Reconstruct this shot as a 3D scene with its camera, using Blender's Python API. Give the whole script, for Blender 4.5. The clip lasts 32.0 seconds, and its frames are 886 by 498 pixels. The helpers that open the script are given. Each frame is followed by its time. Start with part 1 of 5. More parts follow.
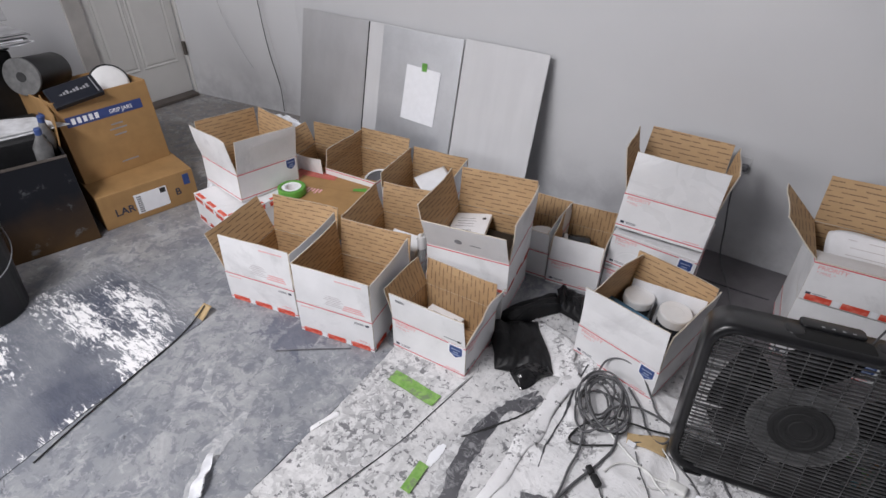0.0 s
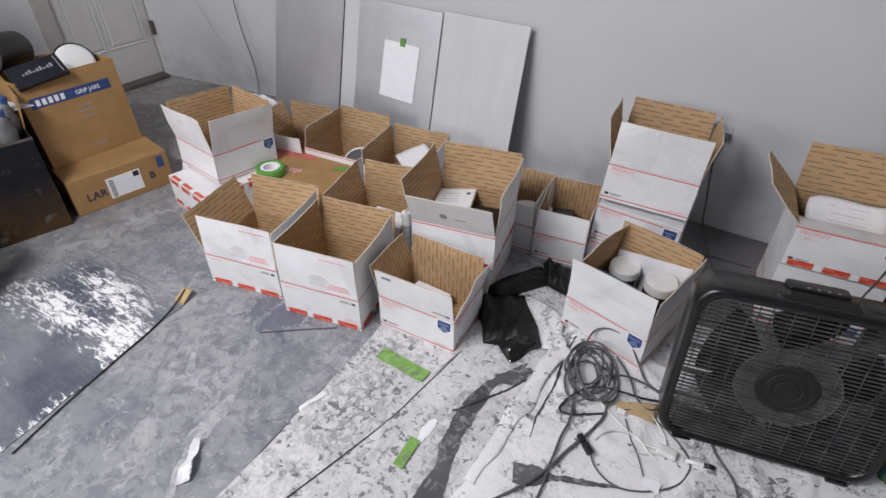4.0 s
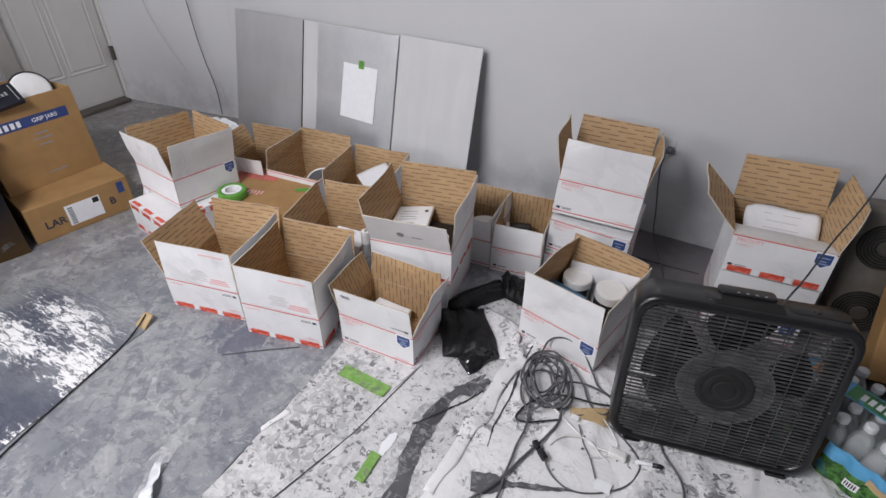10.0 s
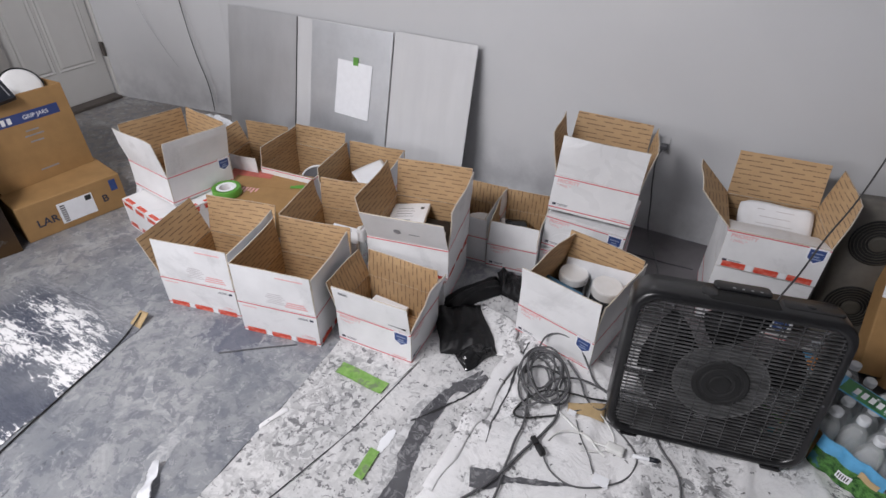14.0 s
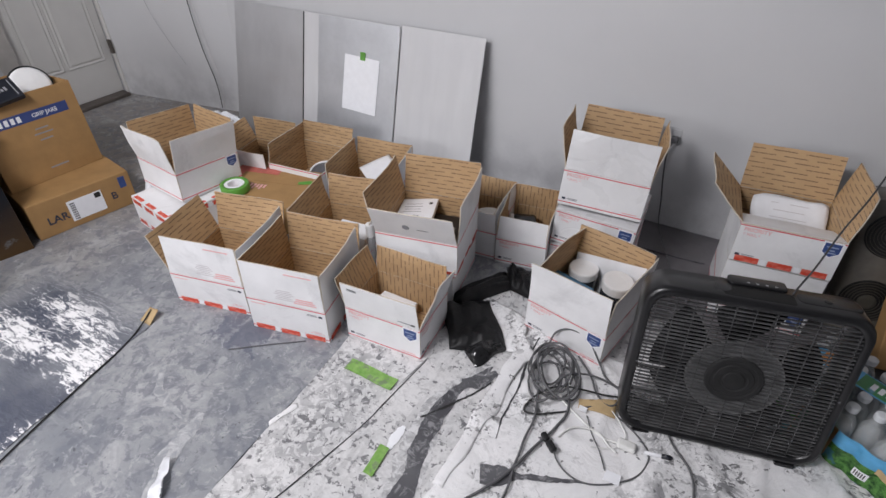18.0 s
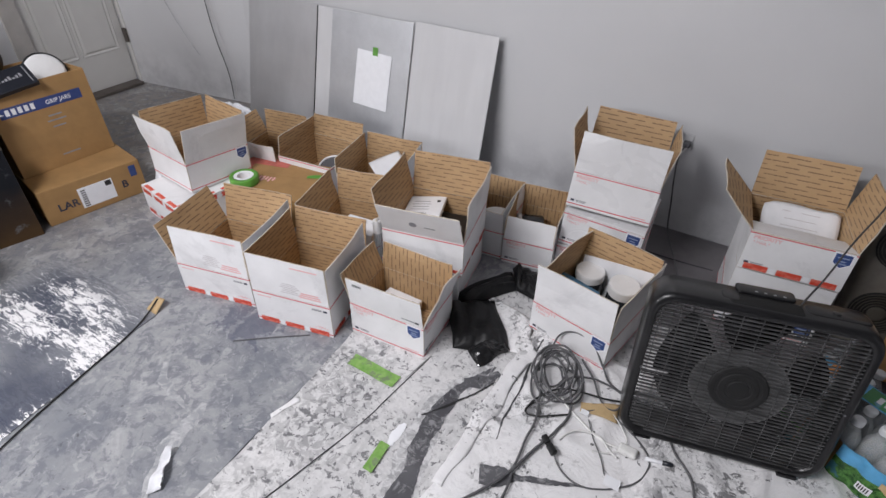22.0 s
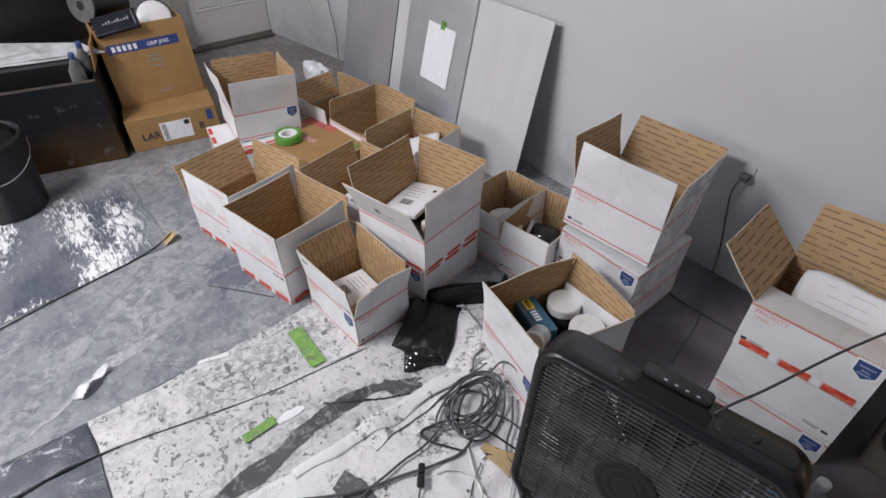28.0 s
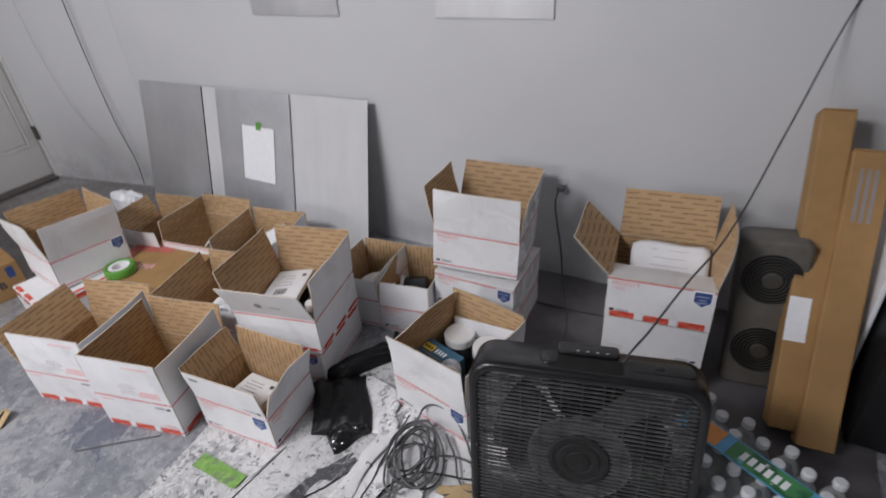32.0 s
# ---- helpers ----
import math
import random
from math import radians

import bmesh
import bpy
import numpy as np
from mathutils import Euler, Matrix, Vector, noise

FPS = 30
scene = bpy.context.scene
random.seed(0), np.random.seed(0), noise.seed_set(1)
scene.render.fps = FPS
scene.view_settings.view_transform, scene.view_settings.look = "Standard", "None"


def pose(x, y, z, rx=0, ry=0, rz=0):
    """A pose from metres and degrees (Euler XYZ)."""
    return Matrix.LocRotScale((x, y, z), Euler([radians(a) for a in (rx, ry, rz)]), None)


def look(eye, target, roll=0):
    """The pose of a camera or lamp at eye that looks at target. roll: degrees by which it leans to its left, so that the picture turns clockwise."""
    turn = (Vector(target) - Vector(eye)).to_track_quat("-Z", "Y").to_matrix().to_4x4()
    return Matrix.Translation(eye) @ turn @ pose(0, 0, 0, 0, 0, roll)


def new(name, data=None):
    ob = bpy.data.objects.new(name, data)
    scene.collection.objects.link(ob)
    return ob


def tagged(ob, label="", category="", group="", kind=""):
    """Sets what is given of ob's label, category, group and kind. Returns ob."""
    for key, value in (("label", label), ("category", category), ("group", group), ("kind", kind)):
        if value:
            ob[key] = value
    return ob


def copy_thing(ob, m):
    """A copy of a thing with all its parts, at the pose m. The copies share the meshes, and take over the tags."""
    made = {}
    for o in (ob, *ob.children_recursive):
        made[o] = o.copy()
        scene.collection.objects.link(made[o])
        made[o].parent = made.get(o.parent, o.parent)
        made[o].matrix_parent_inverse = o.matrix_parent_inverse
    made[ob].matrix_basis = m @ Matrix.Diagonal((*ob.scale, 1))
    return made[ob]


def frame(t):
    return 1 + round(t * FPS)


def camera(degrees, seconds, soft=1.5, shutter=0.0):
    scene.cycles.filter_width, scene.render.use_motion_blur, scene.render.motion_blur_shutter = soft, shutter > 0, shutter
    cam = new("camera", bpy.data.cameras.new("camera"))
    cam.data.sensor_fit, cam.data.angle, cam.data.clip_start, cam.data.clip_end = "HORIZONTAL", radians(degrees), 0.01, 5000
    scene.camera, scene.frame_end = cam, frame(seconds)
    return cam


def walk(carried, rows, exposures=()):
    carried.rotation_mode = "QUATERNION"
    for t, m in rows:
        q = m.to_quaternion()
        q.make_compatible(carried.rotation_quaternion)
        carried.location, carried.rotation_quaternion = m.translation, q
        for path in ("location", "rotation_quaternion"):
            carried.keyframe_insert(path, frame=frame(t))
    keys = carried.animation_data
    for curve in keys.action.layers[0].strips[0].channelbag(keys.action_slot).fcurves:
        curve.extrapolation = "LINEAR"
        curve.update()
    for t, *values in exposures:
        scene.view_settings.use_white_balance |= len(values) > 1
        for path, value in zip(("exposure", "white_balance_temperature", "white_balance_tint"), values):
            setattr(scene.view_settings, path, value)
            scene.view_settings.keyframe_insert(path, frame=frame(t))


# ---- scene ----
cam = camera(78.4, 32.0, shutter=0.8)
PATH = [
    (0, (0.254, 0.25, 1.426), (-0.671, 1.582, 0.256), 0.7),
    (0.5, (0.253, 0.248, 1.43), (-0.671, 1.577, 0.256), 0.9),
    (1, (0.257, 0.242, 1.429), (-0.669, 1.572, 0.257), 1.1),
    (1.5, (0.268, 0.26, 1.429), (-0.622, 1.611, 0.254), 0.8),
    (2, (0.269, 0.256, 1.425), (-0.611, 1.608, 0.245), 0.8),
    (2.5, (0.263, 0.253, 1.423), (-0.606, 1.602, 0.229), 1.8),
    (3, (0.274, 0.254, 1.423), (-0.593, 1.596, 0.22), 0.6),
    (3.5, (0.275, 0.241, 1.42), (-0.587, 1.581, 0.211), 1.2),
    (4, (0.241, 0.241, 1.386), (-0.606, 1.584, 0.171), 0.7),
    (4.5, (0.244, 0.24, 1.388), (-0.603, 1.587, 0.175), 0.4),
    (5, (0.247, 0.24, 1.39), (-0.6, 1.59, 0.181), 0.1),
    (5.5, (0.281, 0.241, 1.428), (-0.579, 1.59, 0.228), 0.3),
    (6, (0.28, 0.24, 1.431), (-0.579, 1.595, 0.236), 0.7),
    (6.5, (0.284, 0.242, 1.427), (-0.566, 1.611, 0.243), 0.3),
    (7, (0.287, 0.243, 1.427), (-0.52, 1.641, 0.245), 1.5),
    (7.5, (0.287, 0.245, 1.425), (-0.51, 1.65, 0.246), 1.0),
    (8, (0.292, 0.243, 1.425), (-0.501, 1.654, 0.249), 0.7),
    (8.5, (0.298, 0.241, 1.427), (-0.496, 1.649, 0.249), 0.6),
    (9, (0.308, 0.241, 1.429), (-0.486, 1.647, 0.25), 0.5),
    (9.5, (0.314, 0.237, 1.429), (-0.479, 1.646, 0.251), 0.5),
    (10, (0.318, 0.242, 1.428), (-0.471, 1.656, 0.254), 0.7),
    (10.5, (0.314, 0.238, 1.431), (-0.461, 1.657, 0.254), 2.3),
    (11, (0.314, 0.238, 1.43), (-0.461, 1.661, 0.257), 1.3),
    (11.5, (0.311, 0.233, 1.432), (-0.455, 1.66, 0.259), 1.6),
    (12, (0.309, 0.228, 1.431), (-0.452, 1.66, 0.261), 2.0),
    (12.5, (0.309, 0.238, 1.433), (-0.452, 1.668, 0.26), 1.4),
    (13, (0.304, 0.237, 1.435), (-0.462, 1.661, 0.257), 1.0),
    (13.5, (0.299, 0.232, 1.429), (-0.455, 1.661, 0.249), 1.9),
    (14, (0.304, 0.232, 1.43), (-0.456, 1.654, 0.247), 1.1),
    (14.5, (0.308, 0.234, 1.432), (-0.457, 1.652, 0.247), 1.1),
    (15, (0.275, 0.236, 1.392), (-0.477, 1.657, 0.202), 0.7),
    (15.5, (0.272, 0.239, 1.389), (-0.481, 1.659, 0.198), 0.7),
    (16, (0.267, 0.243, 1.386), (-0.487, 1.66, 0.194), 0.6),
    (16.5, (0.291, 0.245, 1.427), (-0.477, 1.654, 0.233), 0.9),
    (17, (0.289, 0.238, 1.427), (-0.483, 1.641, 0.229), 1.3),
    (17.5, (0.294, 0.238, 1.429), (-0.483, 1.638, 0.231), 0.5),
    (18, (0.296, 0.24, 1.424), (-0.484, 1.639, 0.226), 0.2),
    (18.5, (0.294, 0.24, 1.43), (-0.479, 1.638, 0.227), 0.7),
    (19, (0.289, 0.239, 1.428), (-0.491, 1.638, 0.231), 0.8),
    (19.5, (0.301, 0.228, 1.429), (-0.481, 1.627, 0.232), 0.1),
    (20, (0.296, 0.234, 1.429), (-0.481, 1.631, 0.227), 0.2),
    (20.5, (0.29, 0.249, 1.428), (-0.491, 1.643, 0.225), 0.2),
    (21, (0.3, 0.255, 1.427), (-0.482, 1.647, 0.222), 0.9),
    (21.5, (0.301, 0.251, 1.427), (-0.49, 1.635, 0.22), 0.4),
    (22, (0.295, 0.247, 1.427), (-0.504, 1.626, 0.219), 1.4),
    (22.5, (0.301, 0.253, 1.423), (-0.494, 1.632, 0.213), 0.7),
    (23, (0.346, 0.288, 1.414), (-0.436, 1.654, 0.181), 1.6),
    (23.5, (0.434, 0.34, 1.422), (-0.44, 1.636, 0.173), 1.6),
    (24, (0.492, 0.386, 1.413), (-0.484, 1.586, 0.145), 0.7),
    (24.5, (0.494, 0.413, 1.413), (-0.527, 1.572, 0.142), 0.5),
    (25, (0.516, 0.454, 1.404), (-0.528, 1.584, 0.126), -0.7),
    (25.5, (0.555, 0.534, 1.385), (-0.397, 1.717, 0.084), 0.1),
    (26, (0.569, 0.592, 1.364), (-0.392, 1.76, 0.055), 0.5),
    (26.5, (0.621, 0.683, 1.381), (-0.423, 1.773, 0.069), 1.1),
    (27, (0.665, 0.756, 1.399), (-0.464, 1.754, 0.083), 1.2),
    (27.5, (0.709, 0.816, 1.424), (-0.488, 1.75, 0.123), 1.0),
    (28, (0.718, 0.809, 1.423), (-0.491, 1.745, 0.134), -0.5),
    (28.5, (0.727, 0.804, 1.431), (-0.49, 1.742, 0.151), -1.5),
    (29, (0.737, 0.791, 1.426), (-0.488, 1.747, 0.166), -0.7),
    (29.5, (0.754, 0.78, 1.43), (-0.427, 1.809, 0.186), -0.0),
    (30, (0.748, 0.745, 1.408), (-0.448, 1.762, 0.17), -4.4),
    (30.5, (0.677, 0.704, 1.429), (-0.487, 1.778, 0.209), -6.8),
    (31, (0.611, 0.687, 1.413), (-0.444, 1.892, 0.215), -6.5),
    (31.5, (0.604, 0.666, 1.409), (-0.248, 2.04, 0.231), -3.6),
    (32, (0.683, 0.604, 1.408), (-0.171, 2.072, 0.353), -4.6),
]
walk(cam, [(t, look(eye, target, roll)) for t, eye, target, roll in PATH], [(0.0, 0.0), (30.5, 0.0), (32.0, -0.12)])

# ---- world and light ----
world = bpy.data.worlds.new("world")
scene.world = world
world.use_nodes = True
wn, wl = world.node_tree.nodes, world.node_tree.links
sky = wn.new("ShaderNodeTexSky")
sky.sky_type, sky.sun_disc = "NISHITA", False
sky.sun_elevation, sky.sun_rotation = radians(35), radians(200)
wl.new(sky.outputs["Color"], wn["Background"].inputs["Color"])
wn["Background"].inputs["Strength"].default_value = 0.08


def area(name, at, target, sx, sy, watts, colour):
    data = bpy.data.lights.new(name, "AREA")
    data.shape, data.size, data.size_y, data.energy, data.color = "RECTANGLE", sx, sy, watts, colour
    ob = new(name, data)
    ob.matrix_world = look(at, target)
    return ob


# Added unseen area lamp; the south wall behind it is closed.
area("added_south_fill", (-2.4, -2.9, 1.75), (-1.3, 2.0, 0.6), 2.4, 1.4, 83, (0.983, 0.966, 1.0))
# Added overhead lamp, unseen, to light floor and cartons from above.
area("added_ceiling_fill", (-1.05, -0.35, 2.5), (-0.8, 1.0, 0), 1.2, 0.4, 64, (0.983, 0.966, 1.0))


# ---- materials ----
class Mat:
    """A small wrapper to write node materials briefly."""

    def __init__(self, name, rough=0.6, metal=0.0, spec=0.5):
        self.m = bpy.data.materials.new(name)
        self.m.use_nodes = True
        self.n, self.l = self.m.node_tree.nodes, self.m.node_tree.links
        self.b = self.n["Principled BSDF"]
        self.b.inputs["Roughness"].default_value = rough
        self.b.inputs["Metallic"].default_value = metal
        self.b.inputs["Specular IOR Level"].default_value = spec
        self.co = self.n.new("ShaderNodeTexCoord").outputs["Object"]

    def put(self, socket, value):
        if isinstance(value, bpy.types.NodeSocket):
            self.l.new(value, socket)
        elif isinstance(value, tuple) and len(value) == 3 and socket.type == "RGBA":
            socket.default_value = (*value, 1)
        else:
            socket.default_value = value

    def world(self):
        g = self.n.new("ShaderNodeNewGeometry")
        self.co = g.outputs["Position"]
        return self

    def jitter(self):
        """A grain that differs from object to object."""
        i = self.n.new("ShaderNodeObjectInfo")
        v = self.n.new("ShaderNodeVectorMath")
        v.operation = "MULTIPLY_ADD"
        v.inputs[1].default_value = (1, 1, 1)
        self.l.new(self.co, v.inputs[0])
        m = self.n.new("ShaderNodeMath")
        m.operation, m.inputs[1].default_value = "MULTIPLY", 7.3
        self.l.new(i.outputs["Random"], m.inputs[0])
        self.l.new(m.outputs[0], v.inputs[2])
        return v.outputs[0]

    def noise(self, scale, detail=4.0, rough=0.55, co=None, distort=0.0, stretch=None):
        t = self.n.new("ShaderNodeTexNoise")
        t.inputs["Scale"].default_value, t.inputs["Detail"].default_value = scale, detail
        t.inputs["Roughness"].default_value, t.inputs["Distortion"].default_value = rough, distort
        co = co or self.co
        if stretch:
            v = self.n.new("ShaderNodeMapping")
            v.inputs["Scale"].default_value = stretch
            self.l.new(co, v.inputs["Vector"])
            co = v.outputs["Vector"]
        self.l.new(co, t.inputs["Vector"])
        return t.outputs["Fac"]

    def step(self, value, lo, hi, a=0.0, b=1.0):
        r = self.n.new("ShaderNodeMapRange")
        r.inputs["From Min"].default_value, r.inputs["From Max"].default_value = lo, hi
        r.inputs["To Min"].default_value, r.inputs["To Max"].default_value = a, b
        self.l.new(value, r.inputs["Value"])
        return r.outputs["Result"]

    def mix(self, fac, a, b):
        x = self.n.new("ShaderNodeMix")
        x.data_type = "RGBA"
        self.put(x.inputs[0], fac)
        self.put(x.inputs[6], a)
        self.put(x.inputs[7], b)
        return x.outputs[2]

    def calc(self, op, a, b=0.0):
        x = self.n.new("ShaderNodeMath")
        x.operation = op
        self.put(x.inputs[0], a)
        self.put(x.inputs[1], b)
        return x.outputs[0]

    def axes(self, co=None):
        s = self.n.new("ShaderNodeSeparateXYZ")
        self.l.new(co or self.co, s.inputs[0])
        return s.outputs

    def colour(self, value):
        self.put(self.b.inputs["Base Color"], value)
        return self

    def rough(self, value):
        self.put(self.b.inputs["Roughness"], value)
        return self

    def bump(self, value, strength=0.3, distance=0.002):
        x = self.n.new("ShaderNodeBump")
        x.inputs["Strength"].default_value, x.inputs["Distance"].default_value = strength, distance
        self.l.new(value, x.inputs["Height"])
        self.l.new(x.outputs["Normal"], self.b.inputs["Normal"])
        return self


def plain(name, colour, rough=0.6, metal=0.0, vary=0.12, scale=30.0, bump=0.15):
    k = Mat(name, rough, metal)
    f = k.noise(scale, 5)
    dark = tuple(c * (1 - vary) for c in colour)
    lite = tuple(min(1, c * (1 + vary)) for c in colour)
    k.colour(k.mix(k.step(f, 0.3, 0.7), dark, lite))
    if bump:
        k.bump(f, bump, 0.001)
    return k.m


k = Mat("white_card", 0.5)
j = k.jitter()
f = k.noise(7, 6, 0.6, j)
g = k.noise(140, 3, 0.5, j, stretch=(1, 1, 0.15))
h = k.noise(3.5, 7, 0.7, j, 0.6)
c = k.mix(k.step(f, 0.35, 0.75), (0.82, 0.82, 0.83), (0.71, 0.71, 0.72))
c = k.mix(k.step(h, 0.56, 0.68, 0, 0.45), c, (0.50, 0.50, 0.51))
k.colour(c).bump(g, 0.1, 0.001)
WHITE_CARD = k.m

k = Mat("film_wrapped_white_card", 0.16)
j = k.jitter()
f = k.noise(7, 6, 0.6, j)
w = k.noise(6, 3, 0.5, j, 2.2)
k.colour(k.mix(k.step(f, 0.35, 0.75), (0.82, 0.82, 0.83), (0.73, 0.73, 0.74))).rough(k.step(w, 0.35, 0.65, 0.14, 0.45)).bump(w, 0.35, 0.012)
FILM_CARD = k.m


def kraft(name, axis, along):
    """Brown inside of a mailing carton with its rows of printed dashes. axis: rows are stacked along it; along: the way they run."""
    k = Mat(name, 0.75)
    p = k.axes()
    j = k.jitter()
    f = k.noise(9, 6, 0.6, j)
    g = k.noise(260, 2)
    row = k.calc("MULTIPLY", p[axis], 1 / 0.0165)
    idx = k.calc("FLOOR", row)
    inrow = k.calc("SUBTRACT", row, idx)
    line = k.calc("MULTIPLY", k.calc("GREATER_THAN", inrow, 0.38), k.calc("LESS_THAN", inrow, 0.62))
    shift = k.calc("MULTIPLY", idx, 0.37)
    run = k.calc("FRACT", k.calc("ADD", k.calc("MULTIPLY", p[along], 1 / 0.105), shift))
    dash = k.calc("LESS_THAN", run, 0.74)
    gaps = k.step(k.noise(170, 2), 0.36, 0.44)
    ink = k.calc("MULTIPLY", k.calc("MULTIPLY", line, dash), gaps)
    base = k.mix(k.step(f, 0.3, 0.7), (0.52, 0.347, 0.187), (0.45, 0.296, 0.157))
    base = k.mix(k.step(g, 0.3, 0.8, 0, 0.25), base, (0.54, 0.365, 0.20))
    k.colour(k.mix(k.calc("MULTIPLY", ink, 0.72), base, (0.13, 0.075, 0.05))).bump(g, 0.1, 0.001)
    return k.m


KRAFT_X, KRAFT_Y, KRAFT_FLAT = kraft("kraft_rows_x", 2, 0), kraft("kraft_rows_y", 2, 1), kraft("kraft_rows_flat", 1, 0)
KRAFT_UP_X, KRAFT_UP_Y = kraft("kraft_upright_x", 0, 2), kraft("kraft_upright_y", 1, 2)
BROWN = plain("brown_corrugated", (0.37, 0.215, 0.085), 0.75, vary=0.1, scale=14, bump=0.2)
CARD_EDGE = plain("cut_card_edge", (0.56, 0.50, 0.42), 0.7, vary=0.15)
RED_INK = plain("red_ink", (0.62, 0.05, 0.07), 0.5, vary=0.1)
RED_TEXT = plain("faded_red_ink", (0.79, 0.42, 0.42), 0.5, vary=0.15)
RED_TAPE = Mat("red_tape", 0.25)
_f = RED_TAPE.noise(30, 3)
RED_TAPE.colour(RED_TAPE.mix(RED_TAPE.step(_f, 0.45, 0.6), (0.64, 0.075, 0.045), (0.74, 0.20, 0.15)))
RED_TAPE = RED_TAPE.m
BLUE_INK = plain("blue_ink", (0.035, 0.07, 0.22), 0.5, vary=0.15)
SHIELD_INK = plain("pale_blue_ink", (0.30, 0.36, 0.52), 0.5)
FAINT_INK = plain("faint_grey_ink", (0.58, 0.56, 0.57), 0.5)
DARK_INK = plain("dark_blue_grey_ink", (0.035, 0.04, 0.065), 0.5, vary=0.15)
GREY_INK = plain("grey_ink", (0.28, 0.28, 0.30), 0.5)
BLACK_INK = plain("black_ink", (0.02, 0.02, 0.02), 0.5)
PAPER = plain("white_paper", (0.86, 0.87, 0.9), 0.6, vary=0.03, bump=0.05)
BLACK_PLASTIC = plain("black_plastic", (0.009, 0.009, 0.010), 0.42, vary=0.3, scale=40)
GREY_PLASTIC = plain("grey_plastic", (0.10, 0.10, 0.11), 0.4)
k = Mat("worn_green_tape", 0.5)
c = k.mix(k.step(k.noise(40, 5), 0.35, 0.65), (0.15, 0.33, 0.06), (0.27, 0.46, 0.13))
k.colour(k.mix(k.step(k.noise(26, 6, 0.7), 0.53, 0.60, 0, 0.75), c, (0.17, 0.20, 0.14)))
GREEN_WORN = k.m
GREEN_TAPE = plain("green_tape", (0.11, 0.32, 0.045), 0.55, vary=0.15)

k = Mat("painted_wall", 0.6).world()
p = k.axes()
f = k.noise(1.3, 5)
g = k.noise(70, 4)
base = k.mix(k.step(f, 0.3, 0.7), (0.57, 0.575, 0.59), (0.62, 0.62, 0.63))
# Grey patches, stronger toward the floor.
low_grey = k.calc("MULTIPLY", k.step(k.noise(5, 6, 0.65), 0.40, 0.62), k.step(p[2], 0.02, 0.34, 1.0, 0.0))
k.colour(k.mix(k.calc("MULTIPLY", low_grey, 0.55), base, (0.30, 0.30, 0.32))).bump(g, 0.12, 0.002)
WALL = k.m

k = Mat("stained_concrete", 0.45).world()
f = k.noise(2.1, 7, 0.62)
g = k.noise(8, 8, 0.72, distort=0.4)
h = k.noise(36, 5, 0.65)
v = k.noise(4.4, 8, 0.7, distort=0.7)
z = k.noise(60, 6, 0.7)
base = k.mix(k.step(f, 0.35, 0.65), (0.24, 0.255, 0.28), (0.40, 0.405, 0.415))
base = k.mix(k.step(g, 0.47, 0.60, 0, 0.62), base, (0.15, 0.165, 0.20))
scr = k.noise(7, 5, 0.6, stretch=(0.35, 3.0, 1), distort=0.3)
base = k.mix(k.step(scr, 0.62, 0.68, 0, 0.35), base, (0.52, 0.52, 0.53))
brown = k.noise(1.1, 3, co=k.co)
base = k.mix(k.calc("MULTIPLY", k.step(k.axes()[0], -1.7, -2.5), k.step(brown, 0.35, 0.6, 0.6, 0.95)), base, (0.235, 0.205, 0.175))
base = k.mix(k.step(v, 0.54, 0.66, 0, 0.7), base, (0.52, 0.52, 0.53))
base = k.mix(k.step(z, 0.35, 0.65, 0.0, 0.3), base, (0.22, 0.22, 0.23))
base = k.mix(k.step(k.noise(19, 7, 0.7, distort=0.6), 0.505, 0.56, 0, 0.62), base, (0.155, 0.165, 0.195))
base = k.mix(k.step(k.noise(24, 6, 0.68, distort=0.9), 0.57, 0.62, 0, 0.5), base, (0.47, 0.47, 0.48))
base = k.mix(k.step(h, 0.66, 0.69, 0, 0.75), base, (0.06, 0.06, 0.065))
base = k.mix(k.step(k.noise(11, 6, 0.65, distort=1.2), 0.66, 0.69, 0, 0.75), base, (0.10, 0.105, 0.125))
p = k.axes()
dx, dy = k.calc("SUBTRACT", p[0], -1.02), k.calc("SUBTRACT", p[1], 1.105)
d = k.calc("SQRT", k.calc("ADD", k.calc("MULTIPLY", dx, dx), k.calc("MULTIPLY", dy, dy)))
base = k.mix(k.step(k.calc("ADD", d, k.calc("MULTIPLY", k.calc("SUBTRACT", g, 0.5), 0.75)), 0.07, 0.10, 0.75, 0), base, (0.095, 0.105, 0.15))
k.colour(base).rough(k.step(g, 0.3, 0.7, 0.26, 0.55)).bump(k.noise(45, 6, 0.7), 0.22, 0.003)
FLOOR = k.m

k = Mat("spattered_drop_cloth", 0.5).world()
g = k.noise(15, 7, 0.68, distort=0.9)
h = k.noise(3.6, 5, 0.6, distort=0.4)
s = k.noise(34, 3, 0.55)
t2 = k.noise(75, 3, 0.6)
fine = k.noise(52, 4, 0.62, distort=0.8)
flake = k.noise(27, 5, 0.6, distort=1.3)
zone = k.calc("MULTIPLY", k.step(h, 0.40, 0.56, 0.1, 1), k.step(k.axes()[0], -0.40, -0.50, 0.3, 1))
base = k.mix(k.step(h, 0.3, 0.7), (0.74, 0.73, 0.73), (0.60, 0.60, 0.605))
base = k.mix(k.step(fine, 0.46, 0.62, 0, 0.3), base, (0.40, 0.40, 0.405))
streak = k.noise(8, 5, 0.6, stretch=(3.6, 0.5, 1))
base = k.mix(k.step(streak, 0.54, 0.66, 0, 0.4), base, (0.38, 0.38, 0.385))
base = k.mix(k.calc("MULTIPLY", k.step(flake, 0.48, 0.54, 0, 0.8), zone), base, (0.29, 0.29, 0.30))
